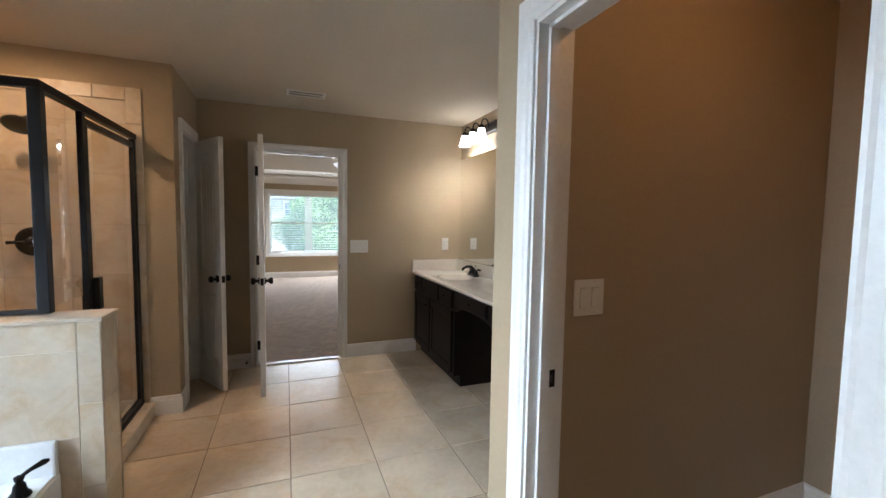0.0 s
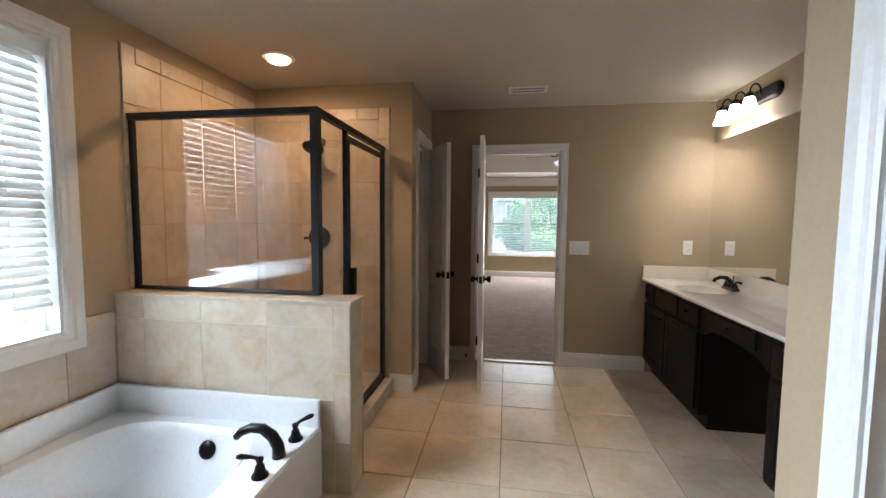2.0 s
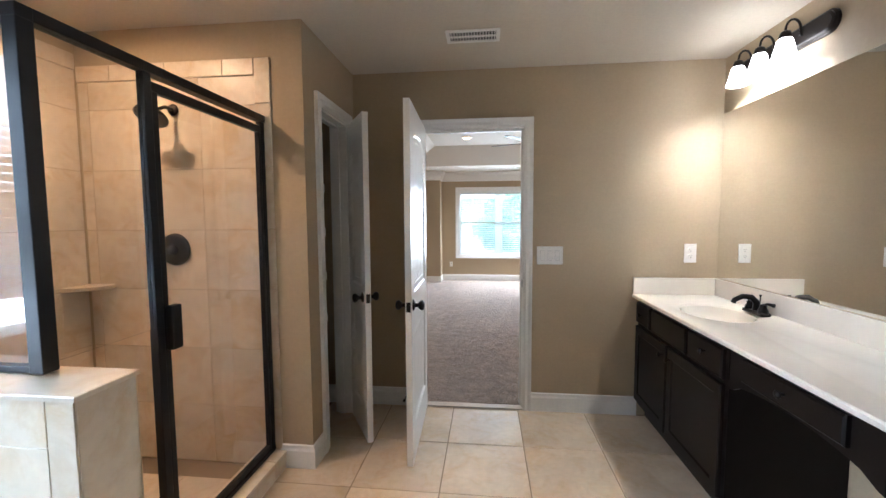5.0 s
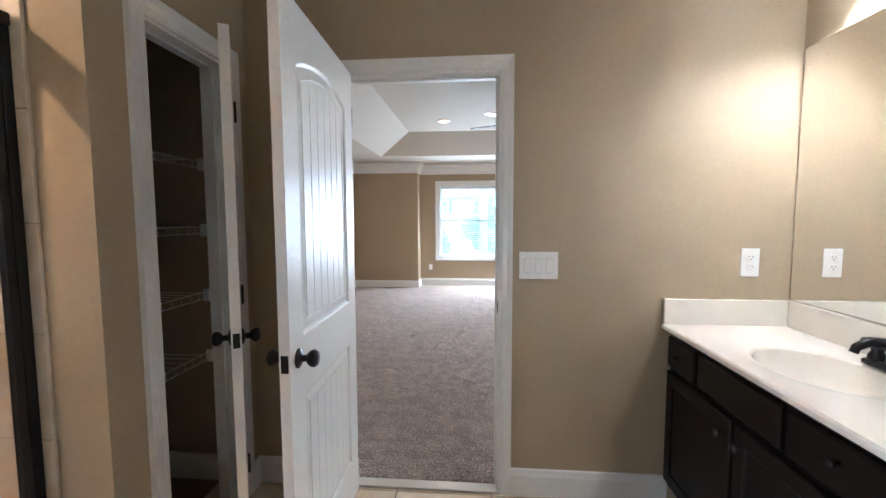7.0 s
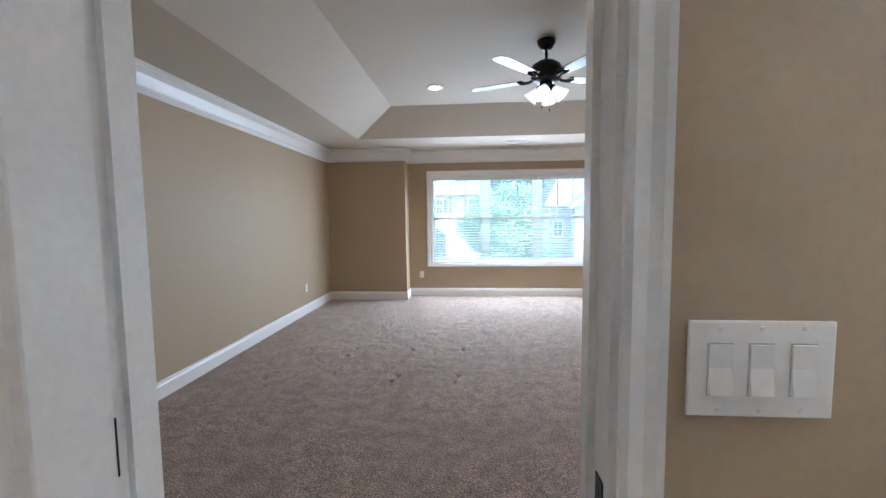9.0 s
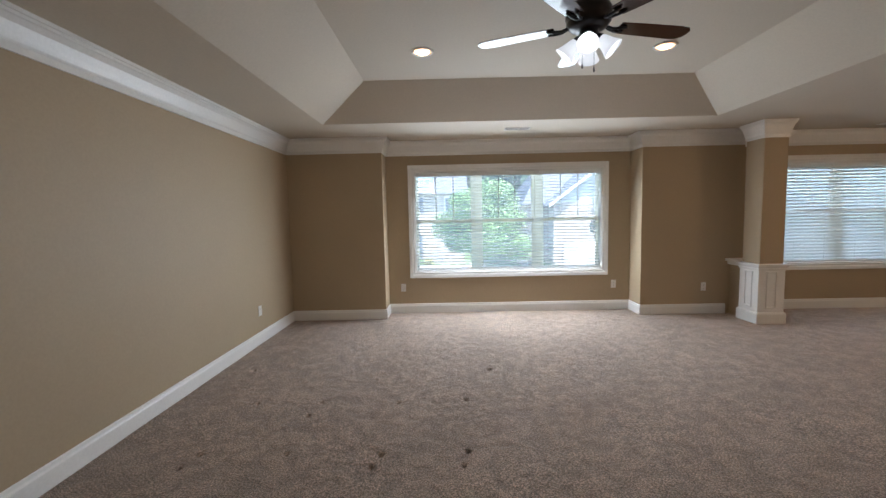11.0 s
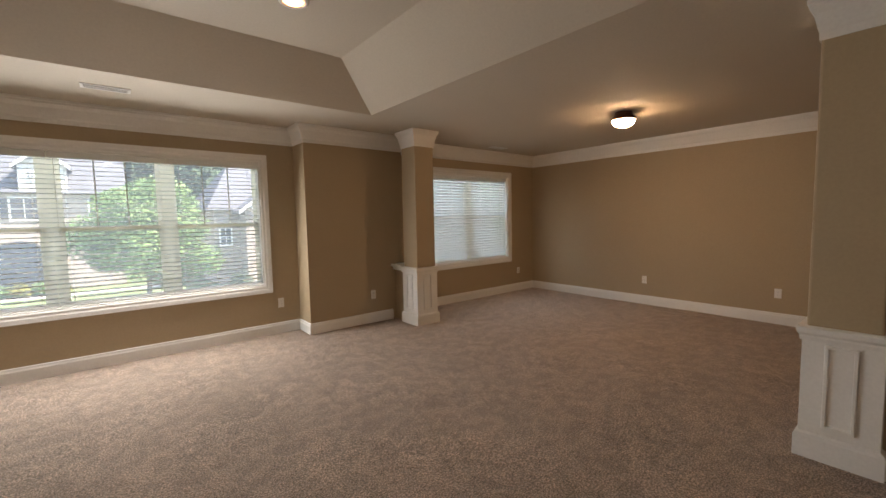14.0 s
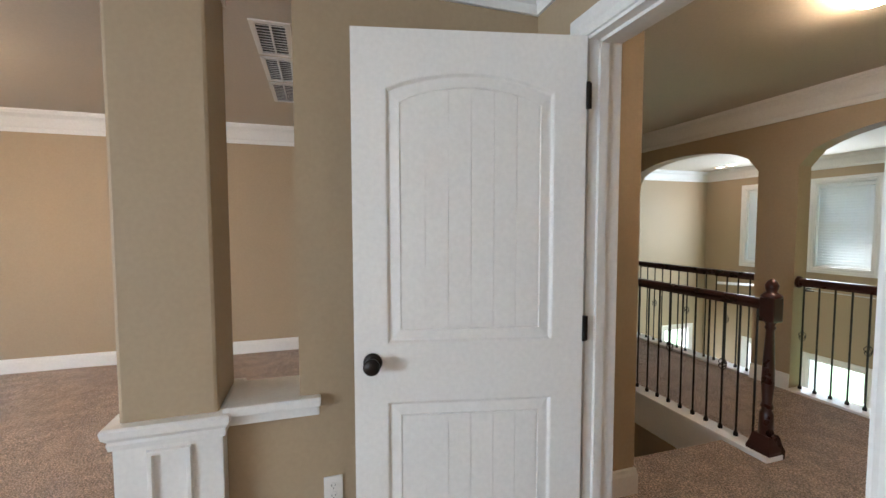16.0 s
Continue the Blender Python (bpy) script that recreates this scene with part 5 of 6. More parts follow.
def railing(name, x0, x1, y, label, newel=False, base=0.03):
    ob = empty(name)
    z = 0.945
    prof = [(-0.030, -0.055), (0.030, -0.055), (0.022, -0.035), (0.032, -0.015), (0.026, 0.0), (0.010, 0.008), (-0.010, 0.008), (-0.026, 0.0), (-0.032, -0.015), (-0.022, -0.035)]
    bm = bmesh.new()
    rs = [[bm.verts.new((x, y + p, z + q)) for p, q in prof] for x in (x0, x1)]
    for j in range(len(prof)):
        k = (j + 1) % len(prof)
        bm.faces.new((rs[0][j], rs[0][k], rs[1][k], rs[1][j]))
    bm.faces.new(rs[0])
    bm.faces.new(rs[1])
    part("handrail", bm, WOOD, ob, "glossy dark cherry handrail")
    plain = fancy = None
    n = int((x1 - x0) / 0.105)
    for i in range(n):
        x = x0 + 0.075 + (x1 - x0 - 0.12) * i / max(1, n - 1)
        if i % 4 == 2:
            if fancy is None:
                bm = tube(bmesh.new(), [(0, 0, base), (0, 0, z - 0.05)], 0.0065, 6)
                for s in range(4):
                    tube(bm, [(0.006 * math.cos(s * 1.57), 0.006 * math.sin(s * 1.57), 0.43)] + [((0.006 + 0.02 * math.sin(math.pi * q / 6)) * math.cos(s * 1.57 + q * 0.5), (0.006 + 0.02 * math.sin(math.pi * q / 6)) * math.sin(s * 1.57 + q * 0.5), 0.43 + 0.08 * q / 6) for q in range(1, 7)], 0.003, 5)
                lathe(bm, [(0.014, base), (0.014, base + 0.02), (0.007, base + 0.03)], None, 8)
                fancy = part("basket_baluster", bm, IRON, ob, "iron baluster with a twisted basket")
                o = fancy
            else:
                o = new("basket_baluster", fancy.data)
                o.parent = ob
        else:
            if plain is None:
                bm = tube(bmesh.new(), [(0, 0, base), (0, 0, z - 0.05)], 0.0065, 6)
                lathe(bm, [(0.014, base), (0.014, base + 0.02), (0.007, base + 0.03)], None, 8)
                plain = part("baluster", bm, IRON, ob, "plain dark iron baluster")
                o = plain
            else:
                o = new("baluster", plain.data)
                o.parent = ob
        o.location = (x, y, 0)
    for x in (() if newel else (x0,)) + (x1,):
        part("rosette", lathe(bmesh.new(), [(0.05, 0), (0.05, 0.012), (0.04, 0.02), (0, 0.02)], pose(x if x == x1 else x, y, z - 0.025, 0, -90 if x == x1 else 90, 0), 18), WOOD, ob)
    if newel:
        bm = lathe(bmesh.new(), [(0.040, 0.12), (0.036, 0.26), (0.026, 0.285), (0.034, 0.305), (0.025, 0.33), (0.033, 0.44), (0.030, 0.58), (0.021, 0.77), (0.030, 0.785), (0.022, 0.80), (0.036, 0.825)], pose(x0, y, 0), 24)
        part("newel_post", bm, WOOD, ob, "turned dark cherry newel post", smooth=True)
        part("newel_block", cube(x0 - 0.042, y - 0.042, 0.82, x0 + 0.042, y + 0.042, 0.965, bevel=0.008), WOOD, ob)
        part("newel_cap", lathe(bmesh.new(), [(0.050, 0.964), (0.056, 0.975), (0.040, 0.99), (0.026, 1.0), (0.034, 1.02), (0.036, 1.04), (0.024, 1.062), (0.010, 1.075), (0.0, 1.08)], pose(x0, y, 0), 24), WOOD, ob, smooth=True)
        foot = [(0.068, 0.0), (0.068, 0.05), (0.056, 0.085), (0.050, 0.12), (0.042, 0.135)]
        bm = bmesh.new()
        rings = [[bm.verts.new((x0 + sx * w, y + sy * w, z)) for sx, sy in ((-1, -1), (1, -1), (1, 1), (-1, 1))] for w, z in foot]
        for r, q in zip(rings, rings[1:]):
            for i in range(4):
                bm.faces.new((r[i], r[(i + 1) % 4], q[(i + 1) % 4], q[i]))
        bm.faces.new(rings[0])
        bm.faces.new(rings[-1])
        part("newel_base", bm, WOOD, ob)
    return tagged(ob, label, "railing")


railing("stair_railing", 4.57, HX1, 3.30, "dark cherry rail with iron balusters along the stairwell", newel=True)
railing("balcony_railing", 5.53, 7.10, 2.02, "dark cherry balcony rail in an arched opening", base=0.02)
railing("balcony_railing", 3.60, 5.21, 2.02, "dark cherry balcony rail in the second arch", base=0.02)
for a, b in ((5.53, 7.10), (3.60, 5.21)):
    structure("trim_balcony_curb", cube(a + 0.002, 1.935, -0.001, b - 0.002, 2.10, 0.02, bevel=0.004), TRIM, "white curb board under the balcony rail", "trim")
ob = empty("hall_light", pose(4.125, 3.40, CEIL - 0.001) @ Matrix.Diagonal((0.75, 0.75, 0.8, 1)))
part("pan", lathe(bmesh.new(), [(0.085, 0), (0.09, -0.014), (0.088, -0.026), (0.07, -0.026)], None, 32), BRONZE, ob, smooth=True)
part("bowl", lathe(bmesh.new(), [(0.098, -0.027), (0.094, -0.05), (0.072, -0.072), (0.035, -0.083), (0, -0.086)], None, 32), BOWL, ob, "glowing glass bowl", smooth=True)
tagged(ob, "flush hall ceiling light, glowing warm", "ceiling light")
disc_light("tall_room_light", 8.3, -1.2, CEIL - 0.001, 0.09, "recessed light in the tall room ceiling", WARM, 0.0)


# ---- tall room's fan and ceiling light ----
disc_light("recessed_light", 8.60, -1.30, CEIL - 0.001, 0.085, "small white recessed light in the tall room's ceiling", FANLIT, 0.0)
PALE = mat("pale grey fan blade", (0.55, 0.54, 0.52), 0.35, var=0.06, scale=6)
tall_fan = empty("tall_room_fan", pose(6.44, 0.10, 0))
part("canopy", lathe(bmesh.new(), [(0.07, CEIL - 0.001), (0.066, CEIL - 0.03), (0.02, CEIL - 0.07)], None, 20), BRONZE, tall_fan, smooth=True)
part("downrod", tube(bmesh.new(), [(0, 0, CEIL - 0.06), (0, 0, 0.66)], 0.012, 10), BRONZE, tall_fan)
part("motor", lathe(bmesh.new(), [(0.03, 0.68), (0.09, 0.66), (0.12, 0.62), (0.11, 0.57), (0.05, 0.54), (0.0, 0.54)], None, 28), BRONZE, tall_fan, smooth=True)
for k in range(5):
    m = pose(0, 0, 0.60, 0, 0, 180 + 72 * k)
    bm = box(bmesh.new(), 0.20, -0.06, -0.004, 0.80, 0.06, 0.004, bevel=0.002)
    bmesh.ops.transform(bm, matrix=m @ pose(0, 0, 0, -10, 0, 0), verts=bm.verts[:])
    part("blade", bm, PALE, tall_fan, "pale flat blade")
    bm = tube(bmesh.new(), [(0.09, 0, -0.01), (0.16, 0, -0.014), (0.23, 0, -0.006)], [0.012, 0.010, 0.008], 8)
    bmesh.ops.transform(bm, matrix=m, verts=bm.verts[:])
    part("blade_iron", bm, BRONZE, tall_fan)
part("lamp_globe", lathe(bmesh.new(), [(0.035, 0.545), (0.07, 0.51), (0.085, 0.46), (0.065, 0.41), (0.0, 0.385)], Matrix.Translation((-0.02, 0, 0)), 24), FANLIT, tall_fan, "glowing white glass globe", smooth=True)
tagged(tall_fan, "bronze ceiling fan with pale blades hanging in the tall room", "ceiling fan")

# ---- outdoors ----
GZ = -3.1
GRASS = mat("mown lawn", (0.085, 0.125, 0.042), 0.9, var=0.3, scale=0.6, bump=0.6, bscale=30, fine=0.35, fscale=9)
CONC = mat("pale concrete", (0.42, 0.40, 0.37), 0.85, var=0.1, scale=1.0, bump=0.2)
ROOF = mat("grey roof shingles", (0.075, 0.08, 0.09), 0.9, var=0.2, scale=2, fine=0.25, fscale=14)
STONEM = mat("tan stacked stone", (0.36, 0.31, 0.26), 0.9, var=0.3, scale=3.5, bump=0.5, bscale=12, fine=0.2, fscale=9)
SIDING = mat("pale grey siding", (0.50, 0.50, 0.49), 0.7, var=0.05, scale=0.7)
DARKOPENING = mat("dark house window and porch shade", (0.05, 0.06, 0.08), 0.08, var=0.1)
LEAF = mat("bright green leaves", (0.12, 0.205, 0.055), 0.7, var=0.4, scale=2.5, fine=0.3, fscale=20)
DARKLEAF = mat("dark woodland leaves", (0.05, 0.085, 0.035), 0.8, var=0.4, scale=0.6, fine=0.3, fscale=5)
BARK = mat("grey bark", (0.12, 0.09, 0.07), 0.9, var=0.3, scale=8, bump=0.5, bscale=30)
SHRUB = mat("yellow-green shrub", (0.20, 0.20, 0.04), 0.8, var=0.4, scale=4)

bm = bmesh.new()
R = 1500
v = [bm.verts.new(p) for p in ((-R, 11.6, GZ), (R, 11.6, GZ), (R, R, GZ), (-R, R, GZ), (-R, -R, GZ), (R, -R, GZ))]
bm.faces.new(v[:4])
bm.faces.new((v[4], v[5], v[1], v[0]))
structure("ground", bm, GRASS, "green mown lawn reaching to the horizon", "lawn")
structure("pavement", cube(-12, 40.6, GZ + 0.004, 4, 41.8, GZ + 0.02), CONC, "pale concrete walk before the opposite house", "path")
structure("road", cube(8.6, 20, GZ + 0.004, 14.5, 36.9, GZ + 0.02), CONC, "pale concrete drive to the garage", "driveway")
# own outer wall below the windows and roof above
for nm, a in (("wall_outer_front", (-1.7, 11.17, -3.0, 7.84, 11.30, -0.11)),):
    structure(nm, cube(*a), SIDING, "siding below the upper windows", "wall")
structure("roof", cube(-2.0, -2.3, 3.02, 9.9, 11.75, 3.14), ROOF, "grey roof over the upper storey", "roof")


def house_window(parent, x, y, z, w, h, shutters=False):
    p = part("window", cube(x - w / 2 - 0.08, y - 0.06, z - h / 2 - 0.08, x + w / 2 + 0.08, y - 0.002, z + h / 2 + 0.08), TRIM, parent)
    n = 2
    for i in range(n):
        for j in range(2):
            part("pane", cube(x - w / 2 + w / n * i + 0.03, y - 0.075, z - h / 2 + h / 2 * j + 0.03, x - w / 2 + w / n * (i + 1) - 0.03, y - 0.061, z - h / 2 + h / 2 * (j + 1) - 0.03), DARKOPENING, p)
    if shutters:
        for s in (-1, 1):
            part("shutter", cube(x + s * (w / 2 + 0.28) - 0.16, y - 0.05, z - h / 2, x + s * (w / 2 + 0.28) + 0.16, y - 0.003, z + h / 2), ROOF, parent)


def gable(parent, x0, x1, y0, y1, z0, ridge, over=0.35, material=None, wallmat=None):
    """A gable facing -y: roof slopes either way of the middle, and the gable wall under them."""
    xm = (x0 + x1) / 2
    bm = bmesh.new()
    slope = (ridge - z0) / (xm - x0)
    for s, a in ((-1, x0), (1, x1)):
        e = a + s * over
        ze = z0 - slope * over
        pts = [(e, ze), (xm, ridge), (xm, ridge + 0.18), (e, ze + 0.18)]
        f = [bm.verts.new((x, y0 - over, z)) for x, z in pts]
        b = [bm.verts.new((x, y1, z)) for x, z in pts]
        bm.faces.new(f)
        bm.faces.new(b)
        for i in range(4):
            bm.faces.new((f[i], f[(i + 1) % 4], b[(i + 1) % 4], b[i]))
    part("roof", bm, material or ROOF, parent)
    bm = bmesh.new()
    f = [bm.verts.new(p) for p in ((x0, y0, z0), (x1, y0, z0), (xm, y0, ridge))]
    b = [bm.verts.new((p[0], y0 + 0.3, p[2])) for p in ((x0, y0, z0), (x1, y0, z0), (xm, y0, ridge))]
    bm.faces.new(f)
    bm.faces.new(b)
    for i in range(3):
        bm.faces.new((f[i], f[(i + 1) % 3], b[(i + 1) % 3], b[i]))
    part("gable_wall", bm, wallmat or SIDING, parent)
    bm = bmesh.new()
    for s, a in ((-1, x0), (1, x1)):
        e = a + s * over
        ze = z0 - slope * over
        pts = [(e, ze - 0.05), (xm, ridge - 0.05), (xm, ridge + 0.2), (e, ze + 0.2)]
        f = [bm.verts.new((x, y0 - over - 0.04, z)) for x, z in pts]
        b = [bm.verts.new((x, y0 - over - 0.005, z)) for x, z in pts]
        bm.faces.new(f)
        bm.faces.new(b)
        for i in range(4):
            bm.faces.new((f[i], f[(i + 1) % 4], b[(i + 1) % 4], b[i]))
    part("barge_board", bm, TRIM, parent)


h1 = empty("house")
part("wall", cube(-9.5, 44.0, GZ, 2.2, 54.0, 3.6), STONEM, h1, "tan stone lower walls")
part("wall", cube(-9.5, 43.2, GZ, -4.75, 44.0, 3.9), STONEM, h1)
gable(h1, -9.5, -4.75, 43.2, 50, 3.9, 6.3)
bm = bmesh.new()
rp = [(-9.8, 43.6, 3.5), (2.6, 43.6, 3.5), (2.6, 49.0, 8.0), (-9.8, 49.0, 8.0), (2.6, 54.4, 3.5), (-9.8, 54.4, 3.5)]
v = [bm.verts.new(p) for p in rp]
for q in ((0, 1, 2, 3), (3, 2, 4, 5), (1, 4, 2), (0, 3, 5), (0, 5, 4, 1)):
    bm.faces.new([v[i] for i in q])
part("roof", bm, ROOF, h1, "grey shingle main roof")
part("dormer", cube(-2.9, 43.7, 3.5, -0.6, 47, 5.3), SIDING, h1)
gable(h1, -2.9, -0.6, 43.7, 47.5, 5.3, 6.3, 0.25)
for x in (-2.3, -1.75, -1.2):
    house_window(h1, x, 43.7, 4.65, 0.35, 0.4)
house_window(h1, -2.75, 44.0, 2.45, 1.3, 1.4, True)
house_window(h1, -7.0, 43.2, 2.4, 1.3, 1.4, False)
house_window(h1, 1.0, 44.0, 2.45, 1.1, 1.4, False)
# The porch is a thin dark sheet on the wall, its shade in the colour.
bm = bmesh.new()
pts = [(-4.5, GZ)] + [(-3.15 - 1.35 * math.cos(math.pi * i / 12), -0.75 + 1.1 * math.sin(math.pi * i / 12)) for i in range(13)] + [(-1.8, GZ)]
v = [bm.verts.new((x, 43.985, z)) for x, z in pts]
w_ = [bm.verts.new((x, 43.99, z)) for x, z in pts]
bm.faces.new(v)
bm.faces.new(w_)
for i in range(len(pts)):
    bm.faces.new((v[i], v[(i + 1) % len(pts)], w_[(i + 1) % len(pts)], w_[i]))
part("porch_arch", bm, DARKOPENING, h1, "flat dark arch painted as porch shade")
part("garage_door", cube(-8.6, 43.13, GZ, -5.4, 43.19, -0.6), TRIM, h1, "white garage door")
tagged(h1, "two-storey stone house with gables and a dormer", "house")

h2 = empty("house")
part("wall", cube(7.2, 38.6, GZ, 18.5, 50, 2.3), STONEM, h2, "shaded side wall")
part("wall", cube(8.9, 37.0, GZ, 16.6, 38.6, 2.3), STONEM, h2)
gable(h2, 8.9, 16.6, 37.0, 46, 2.3, 5.2, 0.5)
bm = bmesh.new()
v = [bm.verts.new(p) for p in ((6.7, 38.2, 2.2), (18.9, 38.2, 2.2), (18.9, 44.3, 6.2), (9.5, 44.3, 6.2), (18.9, 50.4, 2.2), (6.7, 50.4, 2.2))]
for q in ((0, 1, 2, 3), (3, 2, 4, 5), (1, 4, 2), (0, 3, 5), (0, 5, 4, 1)):
    bm.faces.new([v[i] for i in q])
part("roof", bm, ROOF, h2)
part("garage_door", cube(9.7, 36.93, GZ, 15.2, 36.99, -0.85), TRIM, h2, "broad white garage door")
house_window(h2, 12.7, 37.0, 2.2, 1.2, 1.2)
house_window(h2, 7.9, 38.6, 0.3, 0.7, 1.2)
tagged(h2, "stone house with a broad gable over a garage", "house")


def leaf_cloud(bm, blobs, count, size, rng):
    """Many small leaf clumps over the shells of the blobs."""
    verts, faces = [], []
    for _ in range(count):
        cx, cy, cz, r, sq = blobs[rng.randrange(len(blobs))]
        d = Vector((rng.gauss(0, 1), rng.gauss(0, 1), rng.gauss(0, 1))).normalized()
        k = r * (0.35 + 0.85 * rng.random() ** 0.7)
        p = Vector((cx + d.x * k, cy + d.y * k, cz + d.z * k * sq))
        u = Vector((rng.gauss(0, 1), rng.gauss(0, 1), rng.gauss(0, 1))).normalized()
        w = u.cross(d)
        if w.length < 1e-3:
            continue
        w.normalize()
        s = size * rng.uniform(0.6, 1.4)
        i = len(verts)
        verts += [p - u * s, p + w * s * 0.5 + d * s * 0.2, p + u * s, p - w * s * 0.5 + d * s * 0.2]
        faces.append((i, i + 1, i + 2, i + 3))
    return verts, faces


def tree(name, x, y, height, radius, leafmat, count, size, seed, label, trunk=0.14):
    rng = random.Random(seed)
    ob = empty(name, pose(x, y, GZ))
    bm = bmesh.new()
    tube(bm, [(0, 0, -0.05), (0.05, 0.02, height * 0.25), (0.0, 0.05, height * 0.55), (0.05, 0, height * 0.85)], [trunk, trunk * 0.8, trunk * 0.5, trunk * 0.15], 9)
    blobs = [(0, 0, height * 0.60, radius * 0.55, 1.3)]
    for k in range(11):
        a = k * 2.4 + rng.uniform(-0.3, 0.3)
        z0 = height * (0.22 + 0.055 * k)
        r = radius * (1.0 - 0.055 * k) * rng.uniform(0.75, 1.0)
        tip = (r * 0.85 * math.cos(a), r * 0.85 * math.sin(a), z0 + height * 0.14)
        tube(bm, [(0.02, 0.02, z0), (tip[0] * 0.5, tip[1] * 0.5, z0 + height * 0.09), tip], [trunk * 0.4, trunk * 0.25, trunk * 0.06], 6)
        blobs.append((tip[0], tip[1], tip[2], radius * rng.uniform(0.28, 0.52), rng.uniform(0.55, 0.9)))
    part("trunk", bm, BARK, ob)
    verts, faces = leaf_cloud(None, blobs, count, size, rng)
    me = bpy.data.meshes.new("crown")
    me.from_pydata([tuple(q) for q in verts], [], faces)
    me.materials.append(leafmat)
    c = new("crown", me)
    c.parent = ob
    return tagged(ob, label, "tree")


tree("tree", 2.9, 33, 6.5, 3.1, LEAF, 30000, 0.095, 3, "young leafy green tree on the lawn")
rng = random.Random(5)
for k in range(26):
    x = -26 + 3.4 * k + rng.uniform(-1.5, 1.5)
    tree("forest_tree", x, (66 if k % 2 else 58) + rng.uniform(-3, 4), rng.uniform(15, 20), rng.uniform(4.5, 6), DARKLEAF, 2600, 0.55, 20 + k, "tall dark woodland tree behind the houses", 0.35)
for x, y, r, m, s in ((-4.6, 42.4, 0.5, SHRUB, 1), (-3.1, 42.5, 0.55, SHRUB, 2), (-3.9, 42.6, 0.45, LEAF, 3), (-2.2, 42.6, 0.5, LEAF, 4), (8.3, 36.6, 0.65, DARKLEAF, 5), (-1.2, 42.7, 0.4, SHRUB, 6)):
    ob = empty("shrub", pose(x, y, GZ))
    verts, faces = leaf_cloud(None, [(0, 0, r * 0.7, r, 0.8), (r * 0.4, 0, r * 0.5, r * 0.7, 0.8), (-r * 0.4, 0.1, r * 0.5, r * 0.7, 0.8)], 900, 0.09, random.Random(s))
    me = bpy.data.meshes.new("leaves")
    me.from_pydata([tuple(q) for q in verts], [], faces)
    me.materials.append(m)
    c = new("leaves", me)
    c.parent = ob
    part("stem", tube(bmesh.new(), [(0, 0, -0.02), (0, 0, r * 0.7)], 0.03, 6), BARK, ob)
    tagged(ob, "clipped rounded shrub by the house wall", "shrub", "foundation shrubs")
# neighbouring trees beyond the sitting room window
for k, (x, y) in enumerate(((16, 24), (21, 27), (12.5, 29), (27, 30), (19, 33))):
    tree("side_tree", x, y, 7.5 + k * 0.6, 3.0, LEAF if k % 2 else DARKLEAF, 4000, 0.24, 60 + k, "leafy green tree beside the neighbouring house", 0.2)

# ---- half wall, curb and tiles ----
def tile_mat(name, color, rough, tone):
    m = mat(name, color, rough, var=0.16, scale=2.4, bump=0.05, bscale=40, fine=0.05, fscale=30)
    n, l = m.node_tree.nodes, m.node_tree.links
    b = n["Principled BSDF"]
    info = n.new("ShaderNodeObjectInfo")
    for t in [x for x in n if x.type == "TEX_NOISE"]:
        v = n.new("ShaderNodeVectorMath")
        v.operation = "MULTIPLY_ADD"
        v.inputs[1].default_value = (1, 1, 1)
        src = t.inputs["Vector"].links[0].from_socket
        l.new(src, v.inputs[0])
        sc = n.new("ShaderNodeVectorMath")
        sc.operation = "SCALE"
        sc.inputs[0].default_value = (37.0, 19.0, 53.0)
        l.new(info.outputs["Random"], sc.inputs["Scale"])
        l.new(sc.outputs[0], v.inputs[2])
        l.new(v.outputs[0], t.inputs["Vector"])
    r = n.new("ShaderNodeMapRange")
    r.inputs[3].default_value, r.inputs[4].default_value = 0.94, 1.06
    l.new(info.outputs["Random"], r.inputs[0])
    src = b.inputs["Base Color"].links[0].from_socket
    x = n.new("ShaderNodeVectorMath")
    x.operation = "SCALE"
    l.new(src, x.inputs[0])
    l.new(r.outputs[0], x.inputs["Scale"])
    # cloudy darker patches, as on travertine
    cloud, edge, dark, mix = n.new("ShaderNodeTexNoise"), n.new("ShaderNodeMapRange"), n.new("ShaderNodeVectorMath"), n.new("ShaderNodeMix")
    cloud.inputs["Scale"].default_value, cloud.inputs["Detail"].default_value = 5.5, 7
    cloud.inputs["Roughness"].default_value, cloud.inputs["Distortion"].default_value = 0.66, 0.9
    l.new(v.outputs[0], cloud.inputs["Vector"])
    edge.inputs[1].default_value, edge.inputs[2].default_value = 0.46, 0.66
    l.new(cloud.outputs["Fac"], edge.inputs[0])
    dark.operation = "MULTIPLY"
    dark.inputs[1].default_value = tone
    l.new(x.outputs[0], dark.inputs[0])
    mix.data_type = "RGBA"
    l.new(edge.outputs[0], mix.inputs[0])
    l.new(x.outputs[0], mix.inputs[6])
    l.new(dark.outputs[0], mix.inputs[7])
    l.new(mix.outputs[2], b.inputs["Base Color"])
    return m


FTILE = tile_mat("beige ceramic floor tile", (0.70, 0.58, 0.43), 0.25, (0.93, 0.86, 0.76))
WTILE = tile_mat("travertine-look wall tile", (0.62, 0.53, 0.41), 0.35, (0.90, 0.80, 0.66))
GROUTL = mat("pale grout", (0.76, 0.70, 0.60), 0.9, var=0.08, scale=8)
TILES = {}


